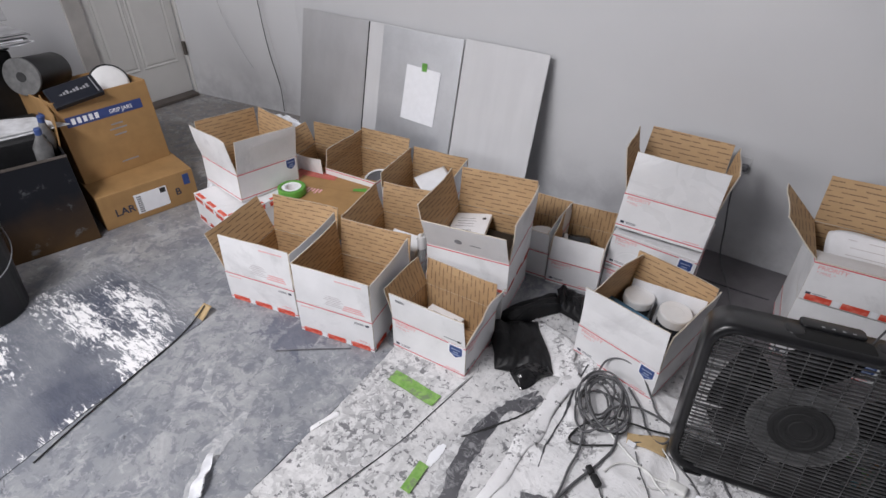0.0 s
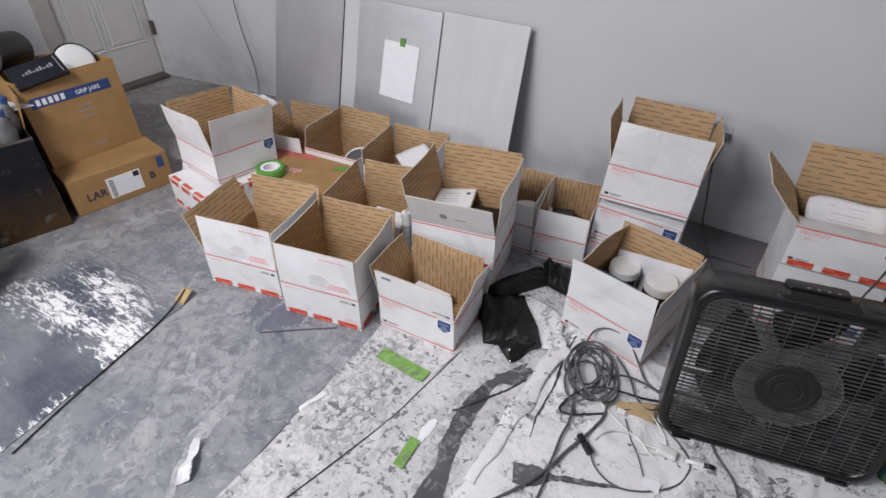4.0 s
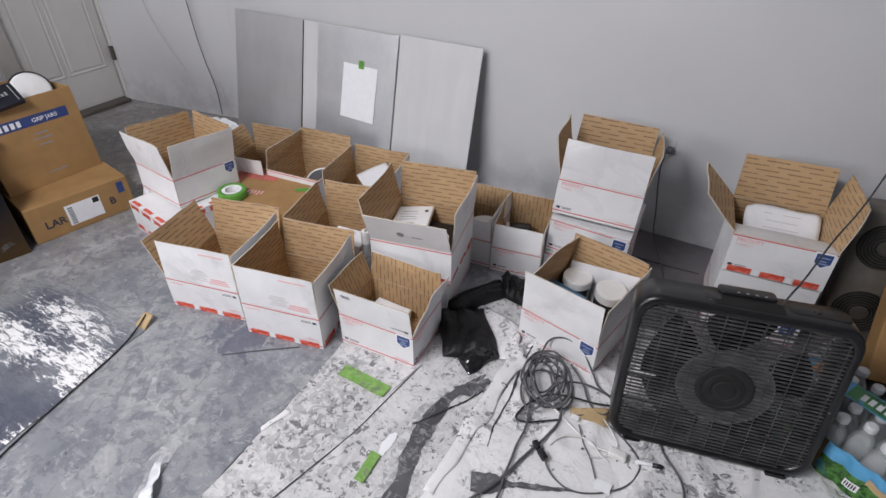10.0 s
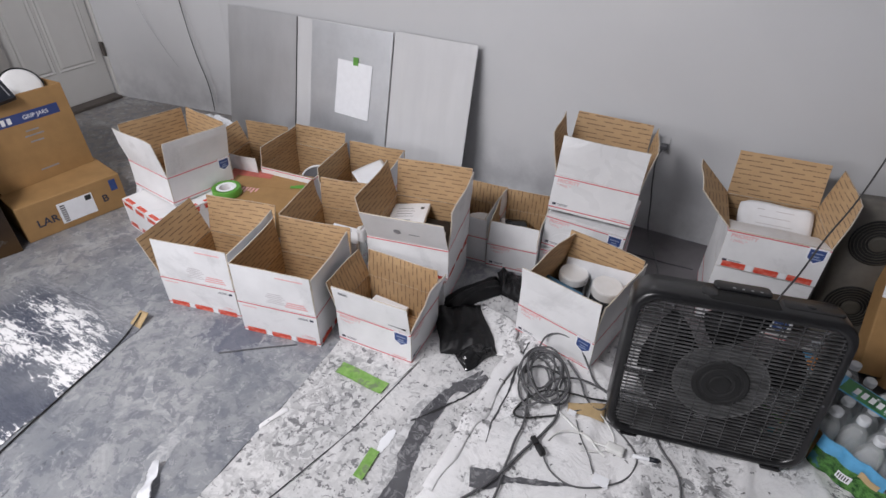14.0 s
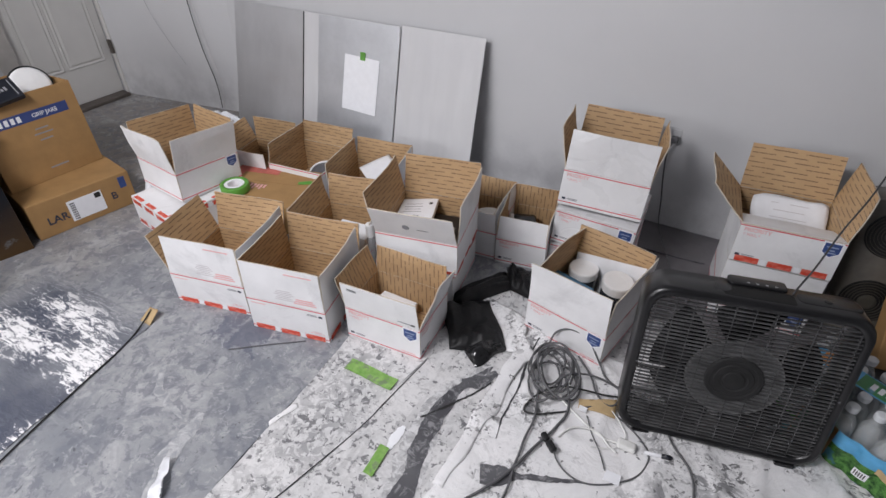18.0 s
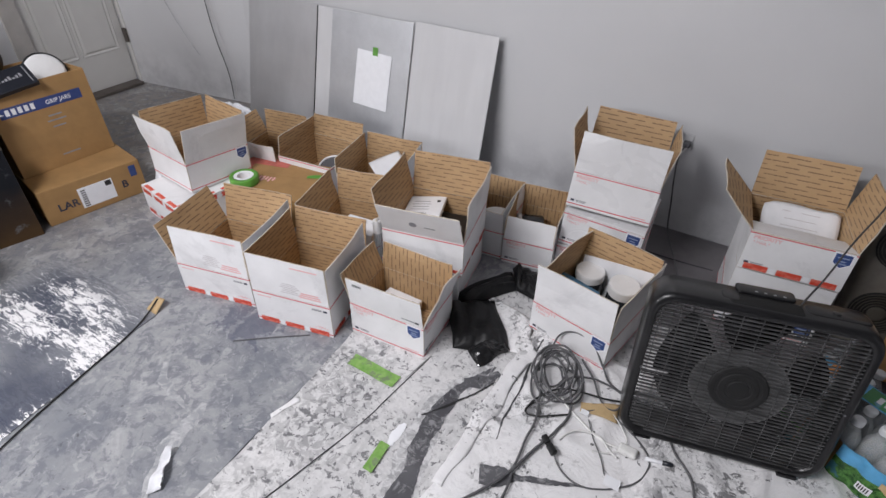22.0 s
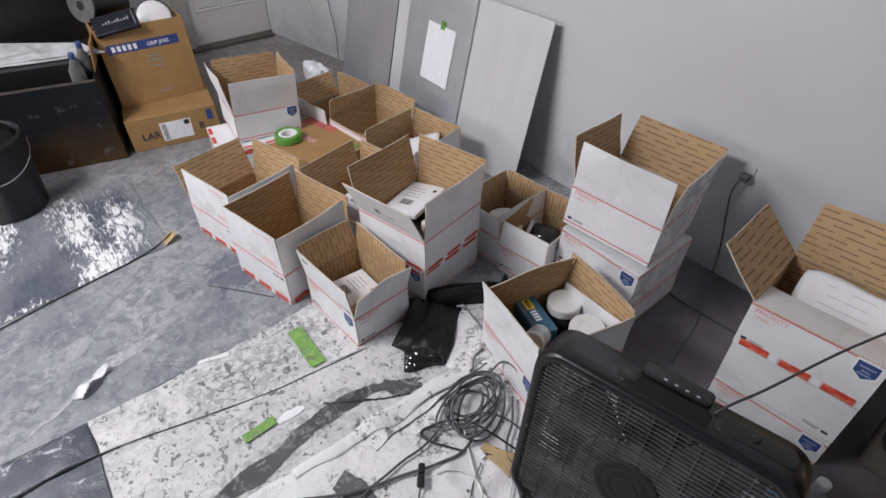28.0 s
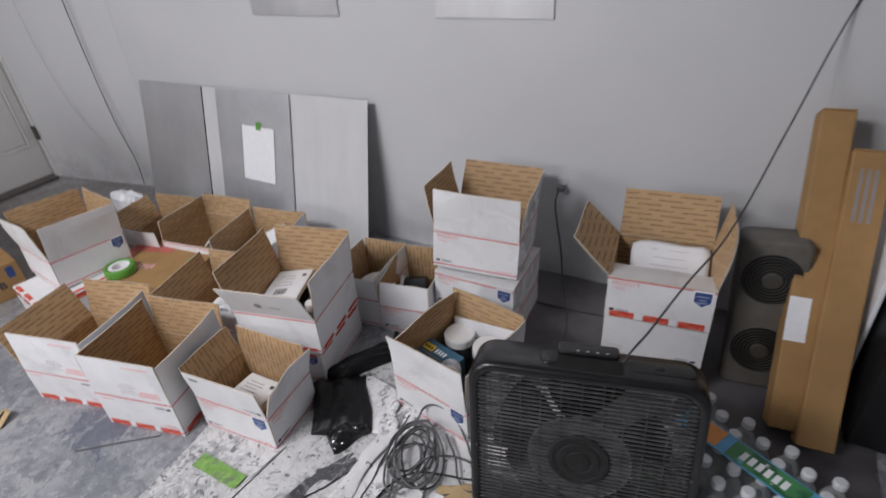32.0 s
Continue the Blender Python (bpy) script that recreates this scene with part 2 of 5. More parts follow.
base = k.mix(k.calc("MULTIPLY", k.step(k.noise(40, 4, 0.6, distort=1.0), 0.58, 0.61, 0, 0.85), k.step(h, 0.42, 0.54, 0.2, 1)), base, (0.13, 0.13, 0.14))
base = k.mix(k.step(g, 0.61, 0.64, 0, 0.6), base, (0.28, 0.28, 0.29))
clean = k.step(k.axes()[1], 1.46, 1.34, 0.25, 1)
base = k.mix(k.calc("MULTIPLY", k.step(s, 0.63, 0.645, 0, 0.85), clean), base, (0.13, 0.13, 0.14))
base = k.mix(k.calc("MULTIPLY", k.step(t2, 0.69, 0.71, 0, 0.9), clean), base, (0.07, 0.07, 0.075))
k.colour(base).rough(k.step(g, 0.4, 0.6, 0.55, 0.4)).bump(k.noise(14, 5), 0.4, 0.006)
CLOTH = k.m

k = Mat("dried_dark_paint", 0.4).world()
g = k.noise(30, 6, 0.7, distort=0.8)
base = k.mix(k.step(k.noise(6, 4), 0.35, 0.65), (0.06, 0.06, 0.068), (0.12, 0.12, 0.13))
k.colour(k.mix(k.step(g, 0.52, 0.60, 0, 0.65), base, (0.36, 0.36, 0.37))).bump(g, 0.2, 0.002)
DARKPAINT = k.m
k = Mat("thin_grey_paint", 0.5).world()
g = k.noise(40, 6, 0.7, distort=0.8)
k.colour(k.mix(k.step(g, 0.42, 0.58), (0.36, 0.36, 0.37), (0.66, 0.66, 0.665))).bump(g, 0.1, 0.002)
GREYPAINT = k.m

# ---- building helpers ----


def mesh_of(bm, name):
    me = bpy.data.meshes.new(name)
    bm.to_mesh(me)
    bm.free()
    return me


def part(name, bm, material, parent=None, label="", at=None):
    """Links a bmesh as one mesh object, under its thing."""
    me = mesh_of(bm, name)
    for m in material if isinstance(material, (list, tuple)) else (material,):
        me.materials.append(m)
    ob = new(name, me)
    if parent is not None:
        ob.parent = parent
    if at is not None:
        ob.matrix_basis = at
    if label:
        ob["label"] = label
    return ob


def thing(name, at, label, category, group="", kind=""):
    ob = new(name)
    ob.empty_display_size = 0.05
    ob.matrix_basis = at
    return tagged(ob, label, category, group, kind)


def box_bm(x0, x1, y0, y1, z0, z1, bevel=0.0, bm=None, seg=2):
    bm = bm or bmesh.new()
    vs = [bm.verts.new((x, y, z)) for z in (z0, z1) for y in (y0, y1) for x in (x0, x1)]
    fs = [bm.faces.new([vs[i] for i in q]) for q in ((0, 2, 3, 1), (4, 5, 7, 6), (0, 1, 5, 4), (2, 6, 7, 3), (0, 4, 6, 2), (1, 3, 7, 5))]
    if bevel:
        es = list({e for f in fs for e in f.edges})
        bmesh.ops.bevel(bm, geom=es, offset=bevel, segments=seg, affect="EDGES", profile=0.5)
    return bm


def smooth(ob, angle=None):
    ob.data.polygons.foreach_set("use_smooth", [True] * len(ob.data.polygons))
    return ob


def lathe(profile, seg=32, bm=None, at=(0, 0, 0)):
    """A turned shape from (radius, height) pairs."""
    bm = bm or bmesh.new()
    rings = []
    for r, z in profile:
        rings.append([bm.verts.new((at[0] + r * math.cos(2 * math.pi * i / seg), at[1] + r * math.sin(2 * math.pi * i / seg), at[2] + z)) for i in range(seg)])
    for a, b in zip(rings, rings[1:]):
        for i in range(seg):
            bm.faces.new((a[i], a[(i + 1) % seg], b[(i + 1) % seg], b[i]))
    bm.faces.new(rings[0][::-1])
    bm.faces.new(rings[-1])
    return bm


def tube(name, points, radius, material, parent=None, label="", at=None, res=6):
    """A cable through the points."""
    cu = bpy.data.curves.new(name, "CURVE")
    cu.dimensions, cu.bevel_depth, cu.bevel_resolution, cu.resolution_u = "3D", radius, 2, res
    sp = cu.splines.new("BEZIER")
    sp.bezier_points.add(len(points) - 1)
    for b, q in zip(sp.bezier_points, points):
        b.co = q
        b.handle_left_type = b.handle_right_type = "AUTO"
    tmp = bpy.data.objects.new("tmp", cu)
    me = bpy.data.meshes.new_from_object(tmp)
    me.materials.clear()
    me.materials.append(material)
    bpy.data.objects.remove(tmp)
    ob = new(name, me)
    smooth(ob)
    if parent is not None:
        ob.parent = parent
    if at is not None:
        ob.matrix_basis = at
    if label:
        ob["label"] = label
    return ob


def text(name, words, size, material, parent, at, label="", bold=0.0):
    cu = bpy.data.curves.new(name, "FONT")
    cu.body, cu.size, cu.extrude, cu.offset = words, size, 0.0002, bold
    tmp = bpy.data.objects.new("tmp", cu)
    me = bpy.data.meshes.new_from_object(tmp)
    me.materials.clear()
    me.materials.append(material)
    bpy.data.objects.remove(tmp)
    ob = new(name, me)
    ob.parent, ob.matrix_basis = parent, at
    if label:
        ob["label"] = label
    return ob


def bar(name, w, h, material, parent, at, label=""):
    """A thin printed bar, lying in its own xy plane."""
    return part(name, box_bm(-w / 2, w / 2, -h / 2, h / 2, 0, 0.0005), material, parent, label, at)


# ---- the room ----
WY, DX = 2.575, -3.47
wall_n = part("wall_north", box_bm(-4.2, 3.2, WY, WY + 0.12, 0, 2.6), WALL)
tagged(wall_n, "white painted garage wall with grey patches near the floor", "wall", kind="structure")
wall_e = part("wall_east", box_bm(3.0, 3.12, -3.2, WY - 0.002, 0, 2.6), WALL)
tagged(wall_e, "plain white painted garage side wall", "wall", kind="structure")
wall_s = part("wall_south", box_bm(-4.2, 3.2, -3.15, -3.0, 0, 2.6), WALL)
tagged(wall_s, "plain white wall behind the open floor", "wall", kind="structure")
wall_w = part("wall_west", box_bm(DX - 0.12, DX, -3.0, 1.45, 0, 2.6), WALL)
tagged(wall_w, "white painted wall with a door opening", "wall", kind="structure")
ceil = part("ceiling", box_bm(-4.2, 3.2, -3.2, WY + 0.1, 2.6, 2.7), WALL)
tagged(ceil, "plain white garage ceiling", "ceiling", kind="structure")
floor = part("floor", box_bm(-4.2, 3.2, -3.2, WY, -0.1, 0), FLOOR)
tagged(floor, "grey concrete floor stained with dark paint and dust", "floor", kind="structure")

# ---- mailing cartons ----
LARGE = (0.310, 0.305, 0.142)


WARP = [0]


def slab(origin, u, v, n, lu, lv, taper=0.0, th=0.004, warp=0.0):
    """A flat board: from origin lu along u and lv along v, th thick against n. Its outside (toward n) gets material 0, its inside 1, its cut edge 2.
    warp: how far its free edge bows."""
    bm = bmesh.new()
    o, u, v, n = Vector(origin), Vector(u), Vector(v), Vector(n)
    nu, nv = (6, 4) if warp else (1, 1)
    WARP[0] += 1
    a, b = [], []
    for j in range(nv + 1):
        ra, rb = [], []
        for i in range(nu + 1):
            fu, fv = i / nu, j / nv
            t = taper * fv
            q = o + u * (t + (lu - 2 * t) * fu) + v * (lv * fv)
            if warp:
                q = q + n * warp * fv * noise.noise((fu * 1.7, fv * 1.3, WARP[0] * 3.1)) * 2 + v * 0.0015 * fv * noise.noise((fu * 4, 0.5, WARP[0]))
            ra.append(bm.verts.new(q))
            rb.append(bm.verts.new(q - n * th))
        a.append(ra)
        b.append(rb)
    for j in range(nv):
        for i in range(nu):
            bm.faces.new((a[j][i], a[j][i + 1], a[j + 1][i + 1], a[j + 1][i])).material_index = 0
            bm.faces.new((b[j][i], b[j + 1][i], b[j + 1][i + 1], b[j][i + 1])).material_index = 1
    ring = lambda g: g[0] + [row[-1] for row in g[1:]] + g[-1][-2::-1] + [row[0] for row in g[-2:0:-1]]
    p, q = ring(a), ring(b)
    for i in range(len(p)):
        bm.faces.new((p[i], q[i], q[(i + 1) % len(p)], p[(i + 1) % len(p)])).material_index = 2
    bm.normal_update()
    return bm


def shield(parent, at, s=0.047):
    pts = [(-0.5, 0.5), (0.5, 0.5), (0.5, -0.2), (0, -0.55), (-0.5, -0.2)]

    def plate(name, k, z, material, above, label=""):
        bm = bmesh.new()
        lo = [bm.verts.new((x * s * k, y * s * k, z)) for x, y in pts]
        hi = [bm.verts.new((x * s * k, y * s * k, z + 0.0005)) for x, y in pts]
        bm.faces.new(hi)
        for i in range(5):
            bm.faces.new((lo[i], lo[(i + 1) % 5], hi[(i + 1) % 5], hi[i]))
        return part(name, bm, material, above, label, at)

    rim = plate("shield_mark", 1.22, 0.0, PAPER, parent, "white-rimmed dark blue printed shield")
    bm = plate("blue_field", 1.0, 0.0007, BLUE_INK, parent)
    bm.parent = rim
    bm.matrix_parent_inverse = Matrix()
    bm.matrix_basis = Matrix()
    for y, w in ((0.22, 0.72), (-0.04, 0.4), (-0.24, 0.62)):
        bar("pale_bar", s * w, s * 0.09, SHIELD_INK, rim, pose(0, y * s, 0.0014))
    return rim


def mailing_box(fl, yaw, z, size, flaps, label, closed=False, tape="", prints="front", flap_len=None, upside=False, group="white mailing cartons", turn=(0, 0), outside=None, flap_print="", shields="front", front_len=None, rules=2, upright=False):
    """A mailing carton whose front left foot stands at fl. flaps: side -> degrees it leans out from upright."""
    w, d, h = size
    white = outside or WHITE_CARD
    inner_x, inner_y = (KRAFT_UP_X, KRAFT_UP_Y) if upright else (KRAFT_X, KRAFT_Y)
    root = thing("mailing_box", pose(fl[0], fl[1], z, 0, 0, yaw) @ pose(0, 0, 0, turn[0], turn[1], 0), label, "cardboard box", group)
    th = 0.004
    part("side_panel", slab((0, 0, 0), (1, 0, 0), (0, 0, 1), (0, -1, 0), w, h, 0, th), (white, inner_x, CARD_EDGE), root)
    part("side_panel", slab((w, th, 0), (0, 1, 0), (0, 0, 1), (1, 0, 0), d - 2 * th, h, 0, th), (white, inner_y, CARD_EDGE), root)
    part("side_panel", slab((w, d, 0), (-1, 0, 0), (0, 0, 1), (0, 1, 0), w, h, 0, th), (white, inner_x, CARD_EDGE), root)
    part("side_panel", slab((0, d - th, 0), (0, -1, 0), (0, 0, 1), (-1, 0, 0), d - 2 * th, h, 0, th), (white, inner_y, CARD_EDGE), root)
    part("bottom", slab((th, d - th, 0.0005), (1, 0, 0), (0, -1, 0), (0, 0, -1), w - 2 * th, d - 2 * th, 0, th), (white, KRAFT_FLAT, CARD_EDGE), root)
    fl_x = flap_len or d / 2 - 0.005
    if closed:
        part("lid", box_bm(0, w, 0, d, h + 0.0005, h + 0.006, 0.002), white, root)
    for side, lean in flaps.items():
        bow = 0.0012 if side == "front" and flap_print else 0.007
        a, b = radians(lean), (front_len if front_len and side == "front" else fl_x)
        s, c = math.sin(a), math.cos(a)
        if side == "front":
            bm = slab((0.002, 0, h + 0.001), (1, 0, 0), (0, -s, c), (0, -c, -s), w - 0.004, b, 0.002, th, bow)
            mats = (white, inner_x, CARD_EDGE)
        elif side == "right":
            bm = slab((w, 0.002, h + 0.001), (0, 1, 0), (s, 0, c), (c, 0, -s), d - 0.004, b, 0.002, th, 0.007)
            mats = (white, inner_y, CARD_EDGE)
        elif side == "back":
            bm = slab((w - 0.002, d, h + 0.001), (-1, 0, 0), (0, s, c), (0, c, -s), w - 0.004, b, 0.002, th, 0.007)
            mats = (white, inner_x, CARD_EDGE)
        else:
            bm = slab((0, d - 0.002, h + 0.001), (0, -1, 0), (-s, 0, c), (-c, 0, -s), d - 0.004, b, 0.002, th, 0.007)
            mats = (white, inner_y, CARD_EDGE)
        fp = part("flap", bm, mats, root)
        if side == "front" and flap_print:
            m3 = Matrix(((1, 0, 0, 0), (0, -s, -c, -0.0002), (0, c, -s, h + 0.001), (0, 0, 0, 1))) @ pose(0, 0, 0.0014)
            if flap_print == "code":
                for i in range(9):
                    bar("barcode_bar", 0.0018 + 0.0012 * (i % 3 == 0), 0.012, GREY_INK, fp, m3 @ pose(0.030 + 0.004 * i, b - 0.022, 0))
                bar("small_print", 0.05, 0.004, GREY_INK, fp, m3 @ pose(w - 0.055, 0.018, 0))
                bar("small_print", 0.014, 0.008, BLACK_INK, fp, m3 @ pose(w - 0.022, 0.018, 0))
            elif flap_print == "mark":
                part("round_mark", lathe([(0.014, 0), (0.014, 0.0004), (0.008, 0.0006)], 14), GREY_INK, fp, "dark round printed mark", m3 @ pose(w * 0.42, b * 0.45, 0))
                bar("small_print", 0.04, 0.004, GREY_INK, fp, m3 @ pose(w * 0.62, b * 0.42, 0))
            else:
                for i in range(6):
                    bar("small_print", 0.075 - 0.012 * (i % 3), 0.0025, FAINT_INK, fp, m3 @ pose(w * 0.52, 0.022 + 0.008 * i, 0))
                for i in range(3):
                    bar("small_print", 0.085 - 0.01 * i, 0.004, RED_TEXT, fp, m3 @ pose(w - 0.07, 0.018 + 0.009 * i, 0))
                bar("small_print", 0.10, 0.004, RED_TEXT, fp, m3 @ pose(w - 0.08, b - 0.022, 0))
    # printing: two red rules round the body, the words, a shield
    faces = {"front": (pose(0, -0.0003, 0, 90, 0, 0), w), "right": (pose(w + 0.0003, 0, 0, 90, 0, 90), d), "left": (pose(-0.0003, d, 0, 90, 0, -90), d)}
    for side, (m, width) in faces.items():
        for y in (h - 0.006, 0.012)[:rules]:
            bar("red_rule", width, 0.0035, RED_INK, root, m @ pose(width / 2, y, 0))
        if side in prints:
            if upside:
                m2 = m @ pose(width, h, 0, 0, 0, 180)
            else:
                m2 = m
            text("lettering", "PRIORITY", 0.0195, RED_TEXT, root, m2 @ pose(0.014, h - 0.026, 0.0004), bold=0.0003)
            text("lettering", "* MAIL *", 0.0145, RED_TEXT, root, m2 @ pose(0.016, h - 0.043, 0.0004))
            bar("dark_emblem", 0.014, 0.009, DARK_INK, root, m2 @ pose(0.020, 0.027, 0.0002))
            for i in range(2):
                bar("small_print", 0.040 - 0.006 * i, 0.0028, GREY_INK, root, m2 @ pose(0.052, 0.029 - 0.005 * i, 0.0002))
            bar("small_print", 0.055, 0.003, RED_TEXT, root, m2 @ pose(width - 0.045, 0.021, 0.0002))
        if prints == "back" and side == "front":
            for i in range(3):
                bar("small_print", 0.05 - 0.006 * i, 0.0022, FAINT_INK, root, m @ pose(0.045, 0.030 - 0.006 * i, 0.0002))
            for i in range(2):
                bar("small_print", 0.042 - 0.008 * i, 0.003, GREY_INK, root, m @ pose(width - 0.060, 0.024 - 0.006 * i, 0.0002))
            bar("dark_emblem", 0.016, 0.008, DARK_INK, root, m @ pose(width - 0.026, 0.021, 0.0002))
        if side in shields and prints != "back" and (prints or side == "right") and not upside:
            shield(root, m @ pose(width - 0.036, h - 0.033, 0.0002))
    if tape:
        for side, (m, width) in faces.items():
            if side in tape:
                for i in range(3):
                    bar("red_tape", width * 0.24, 0.013 if "thin" in tape else 0.022, RED_TAPE, root, m @ pose(width * (0.17 + 0.33 * i), 0.013 if "low" in tape else h - 0.012, 0.001))
                    if "both" in tape:
                        bar("red_tape", width * 0.20, 0.020, RED_TAPE, root, m @ pose(width * (0.15 + 0.33 * i), 0.026, 0.001))
                        bar("red_tape", width * 0.22, 0.018, RED_TAPE, root, m @ pose(width * (0.18 + 0.33 * i), h + 0.0062, -0.012, -90, 0, 0))
                for i in range(2):
                    bar("pale_tape", width * 0.06, 0.012 if "thin" in tape else 0.021, PAPER, root, m @ pose(width * (0.335 + 0.33 * i), 0.013 if "low" in tape else h - 0.012, 0.0009))
    return root


BOX = "white mailing carton, "
mailing_box((-1.362, 1.115), 13, 0, (0.312, 0.310, 0.138), {"front": -3, "right": 2, "back": 13, "left": 21}, BOX + "open and empty", tape="front low", upside=True, flap_print="lines", flap_len=0.158, front_len=0.160)
mailing_box((-1.004, 1.151), 12.8, 0, (0.304, 0.306, 0.146), {"front": 0, "right": 0, "back": 10, "left": 3}, BOX + "open, red tape along its foot", tape="front right low", upside=True, flap_print="lines", flap_len=0.152, front_len=0.160)
mailing_box((-0.672, 1.282), 4.4, 0.002, (0.289, 0.220, 0.142), {"front": 8, "right": 16, "back": 2, "left": 17}, BOX + "open, with papers inside", flap_print="code", prints="frontright", shields="front", flap_len=0.112, front_len=0.119, upright=True)
mailing_box((-0.728, 1.548), 10, 0.0, LARGE, {}, BOX + "closed under another one", closed=True, tape="front right thin")
mailing_box((-0.71, 1.536), 12.2, 0.150, (0.311, 0.310, 0.142), {"front": 24, "right": 4, "back": 11, "left": 13}, BOX + "open, with parcels inside", flap_print="mark", prints="", flap_len=0.155, front_len=0.146, tape="front right low thin")
mailing_box((-1.958, 1.39), -10, 0, (0.310, 0.305, 0.140), {}, BOX + "closed, sealed with red tape", closed=True, tape="front right both", prints="")
mailing_box((-1.995, 1.496), -7.3, 0.152, (0.310, 0.308, 0.134), {"front": 12, "right": 9, "back": 3, "left": 4}, BOX + "open on a taped carton", prints="", shields="right", turn=(-2.5, -1), flap_len=0.156)
mailing_box((-1.077, 1.503), 13.8, 0, (0.307, 0.302, 0.142), {"right": 3, "back": 5, "left": 12}, BOX + "open, with a white parcel inside", prints="", flap_len=0.138)
mailing_box((-1.87, 1.836), 9.4, 0, (0.266, 0.292, 0.135), {"back": 4, "left": 22, "front": 2}, BOX + "open by the wall sheets", prints="", flap_len=0.125, front_len=0.085)
mailing_box((-1.601, 1.894), 5.9, 0, (0.302, 0.291, 0.174), {"back": 13, "left": -10}, BOX + "open, with a grey lid inside", prints="", flap_len=0.102)
mailing_box((-1.221, 1.877), 10.3, 0, (0.301, 0.300, 0.150), {"right": 2, "back": 8, "left": 2, "front": 0}, BOX + "open, with white foam inside", prints="", flap_len=0.120, front_len=0.05)
mailing_box((-0.61, 1.924), 6.2, 0, (0.204, 0.278, 0.134), {"right": -3, "back": 6, "left": 0, "front": 2}, BOX + "open, narrow side out", flap_len=0.09, prints="", upright=True)
mailing_box((-0.399, 1.938), 9.5, 0, (0.207, 0.288, 0.122), {"right": 0, "back": 4, "left": 0, "front": -9}, BOX + "open, with a black jar inside", flap_len=0.098, shields="", upright=True)
mailing_box((-0.135, 1.628), -11.6, 0.008, (0.297, 0.313, 0.137), {"front": 3, "right": 1, "back": 3, "left": -6}, BOX + "open, filled with jars", flap_len=0.152, front_len=0.168)
mailing_box((-0.20, 2.034), 1.7, 0.0, (0.312, 0.306, 0.106), {}, BOX + "closed at the bottom of a stack", closed=True)
mailing_box((-0.20, 2.034), 1.7, 0.122, (0.312, 0.306, 0.147), {}, BOX + "film-wrapped in the middle of a stack", closed=True, outside=FILM_CARD, turn=(-0.7, 2.1))
mailing_box((-0.195, 2.033), 7.8, 0.302, (0.314, 0.305, 0.145), {"front": 7, "right": 6, "back": 22, "left": 15}, BOX + "film-wrapped and open on top of a stack", shields="", outside=FILM_CARD, turn=(-5.3, 2.7), flap_len=0.159, front_len=0.160)
mailing_box((0.434, 2.036), 5.5, 0.0, (0.309, 0.305, 0.100), {}, BOX + "closed at the bottom of a stack", closed=True)
mailing_box((0.434, 2.034), 5.5, 0.117, (0.309, 0.305, 0.143), {}, BOX + "closed in the middle of a stack", closed=True, prints="back", turn=(-2, 0), rules=0)
mailing_box((0.434, 2.027), 6.0, 0.270, (0.309, 0.305, 0.145), {"front": -103, "right": 9, "back": 17, "left": 47}, BOX + "open on top of a stack", tape="front low", turn=(-4.1, -0.1), flap_len=0.163, rules=1)


# ---- more materials ----
k = Mat("brushed_steel", 0.35, 0.75)
f = k.noise(5, 4, stretch=(1, 1, 0.6))
g = k.noise(90, 3, stretch=(1, 1, 0.05))
k.colour(k.mix(k.step(k.noise(60, 4), 0.68, 0.72, 0, 0.6), k.mix(k.step(f, 0.3, 0.7), (0.52, 0.52, 0.53), (0.62, 0.62, 0.63)), (0.78, 0.78, 0.79))).rough(k.step(g, 0.3, 0.7, 0.42, 0.5))
STEEL = k.m
k = Mat("galvanised_sheet", 0.45, 0.7)
f = k.noise(7, 4)
k.colour(k.mix(k.step(f, 0.3, 0.7), (0.50, 0.51, 0.53), (0.58, 0.59, 0.61))).rough(k.step(k.noise(50, 3), 0.3, 0.7, 0.38, 0.55))
ZINC = k.m
k = Mat("pale_twin_wall_sheet", 0.5)
f = k.noise(18, 4, stretch=(1, 1, 0.12))
g = k.noise(4, 5)
c = k.mix(k.step(f, 0.4, 0.66), (0.60, 0.60, 0.61), (0.635, 0.635, 0.645))
k.colour(k.mix(k.step(g, 0.4, 0.7, 0, 0.5), c, (0.55, 0.55, 0.57))).bump(f, 0.2, 0.002)
PALE = k.m
DOORPAINT = plain("door_paint", (0.66, 0.65, 0.63), 0.4, vary=0.05, scale=4, bump=0.1)
CASING = plain("dusty_casing", (0.42, 0.40, 0.38), 0.55, vary=0.12, scale=8)
DARKWOOD = plain("dark_threshold", (0.10, 0.085, 0.075), 0.6, vary=0.2, scale=14)

k = Mat("oversprayed_card", 0.6, 0.0, 0.2)
p = k.axes()
n = k.noise(6, 5)
edge = k.step(k.calc("ADD", p[2], k.calc("MULTIPLY", n, 0.20)), 0.13, 0.33)
c = k.mix(edge, (0.075, 0.043, 0.019), (0.011, 0.012, 0.016))
s = k.step(k.noise(9, 6, 0.7), 0.60, 0.68, 0, 0.6)
k.colour(k.mix(s, c, (0.17, 0.18, 0.19))).rough(0.5).bump(k.noise(30, 4), 0.3, 0.003)
OVERSPRAY = k.m

k = Mat("black_bag_plastic", 0.5, 0.0, 0.3)
f = k.noise(14, 5)
k.colour(k.mix(k.step(f, 0.3, 0.7), (0.005, 0.005, 0.006), (0.012, 0.012, 0.013))).bump(k.noise(22, 5, distort=1.0), 0.25, 0.004)
BAG = k.m

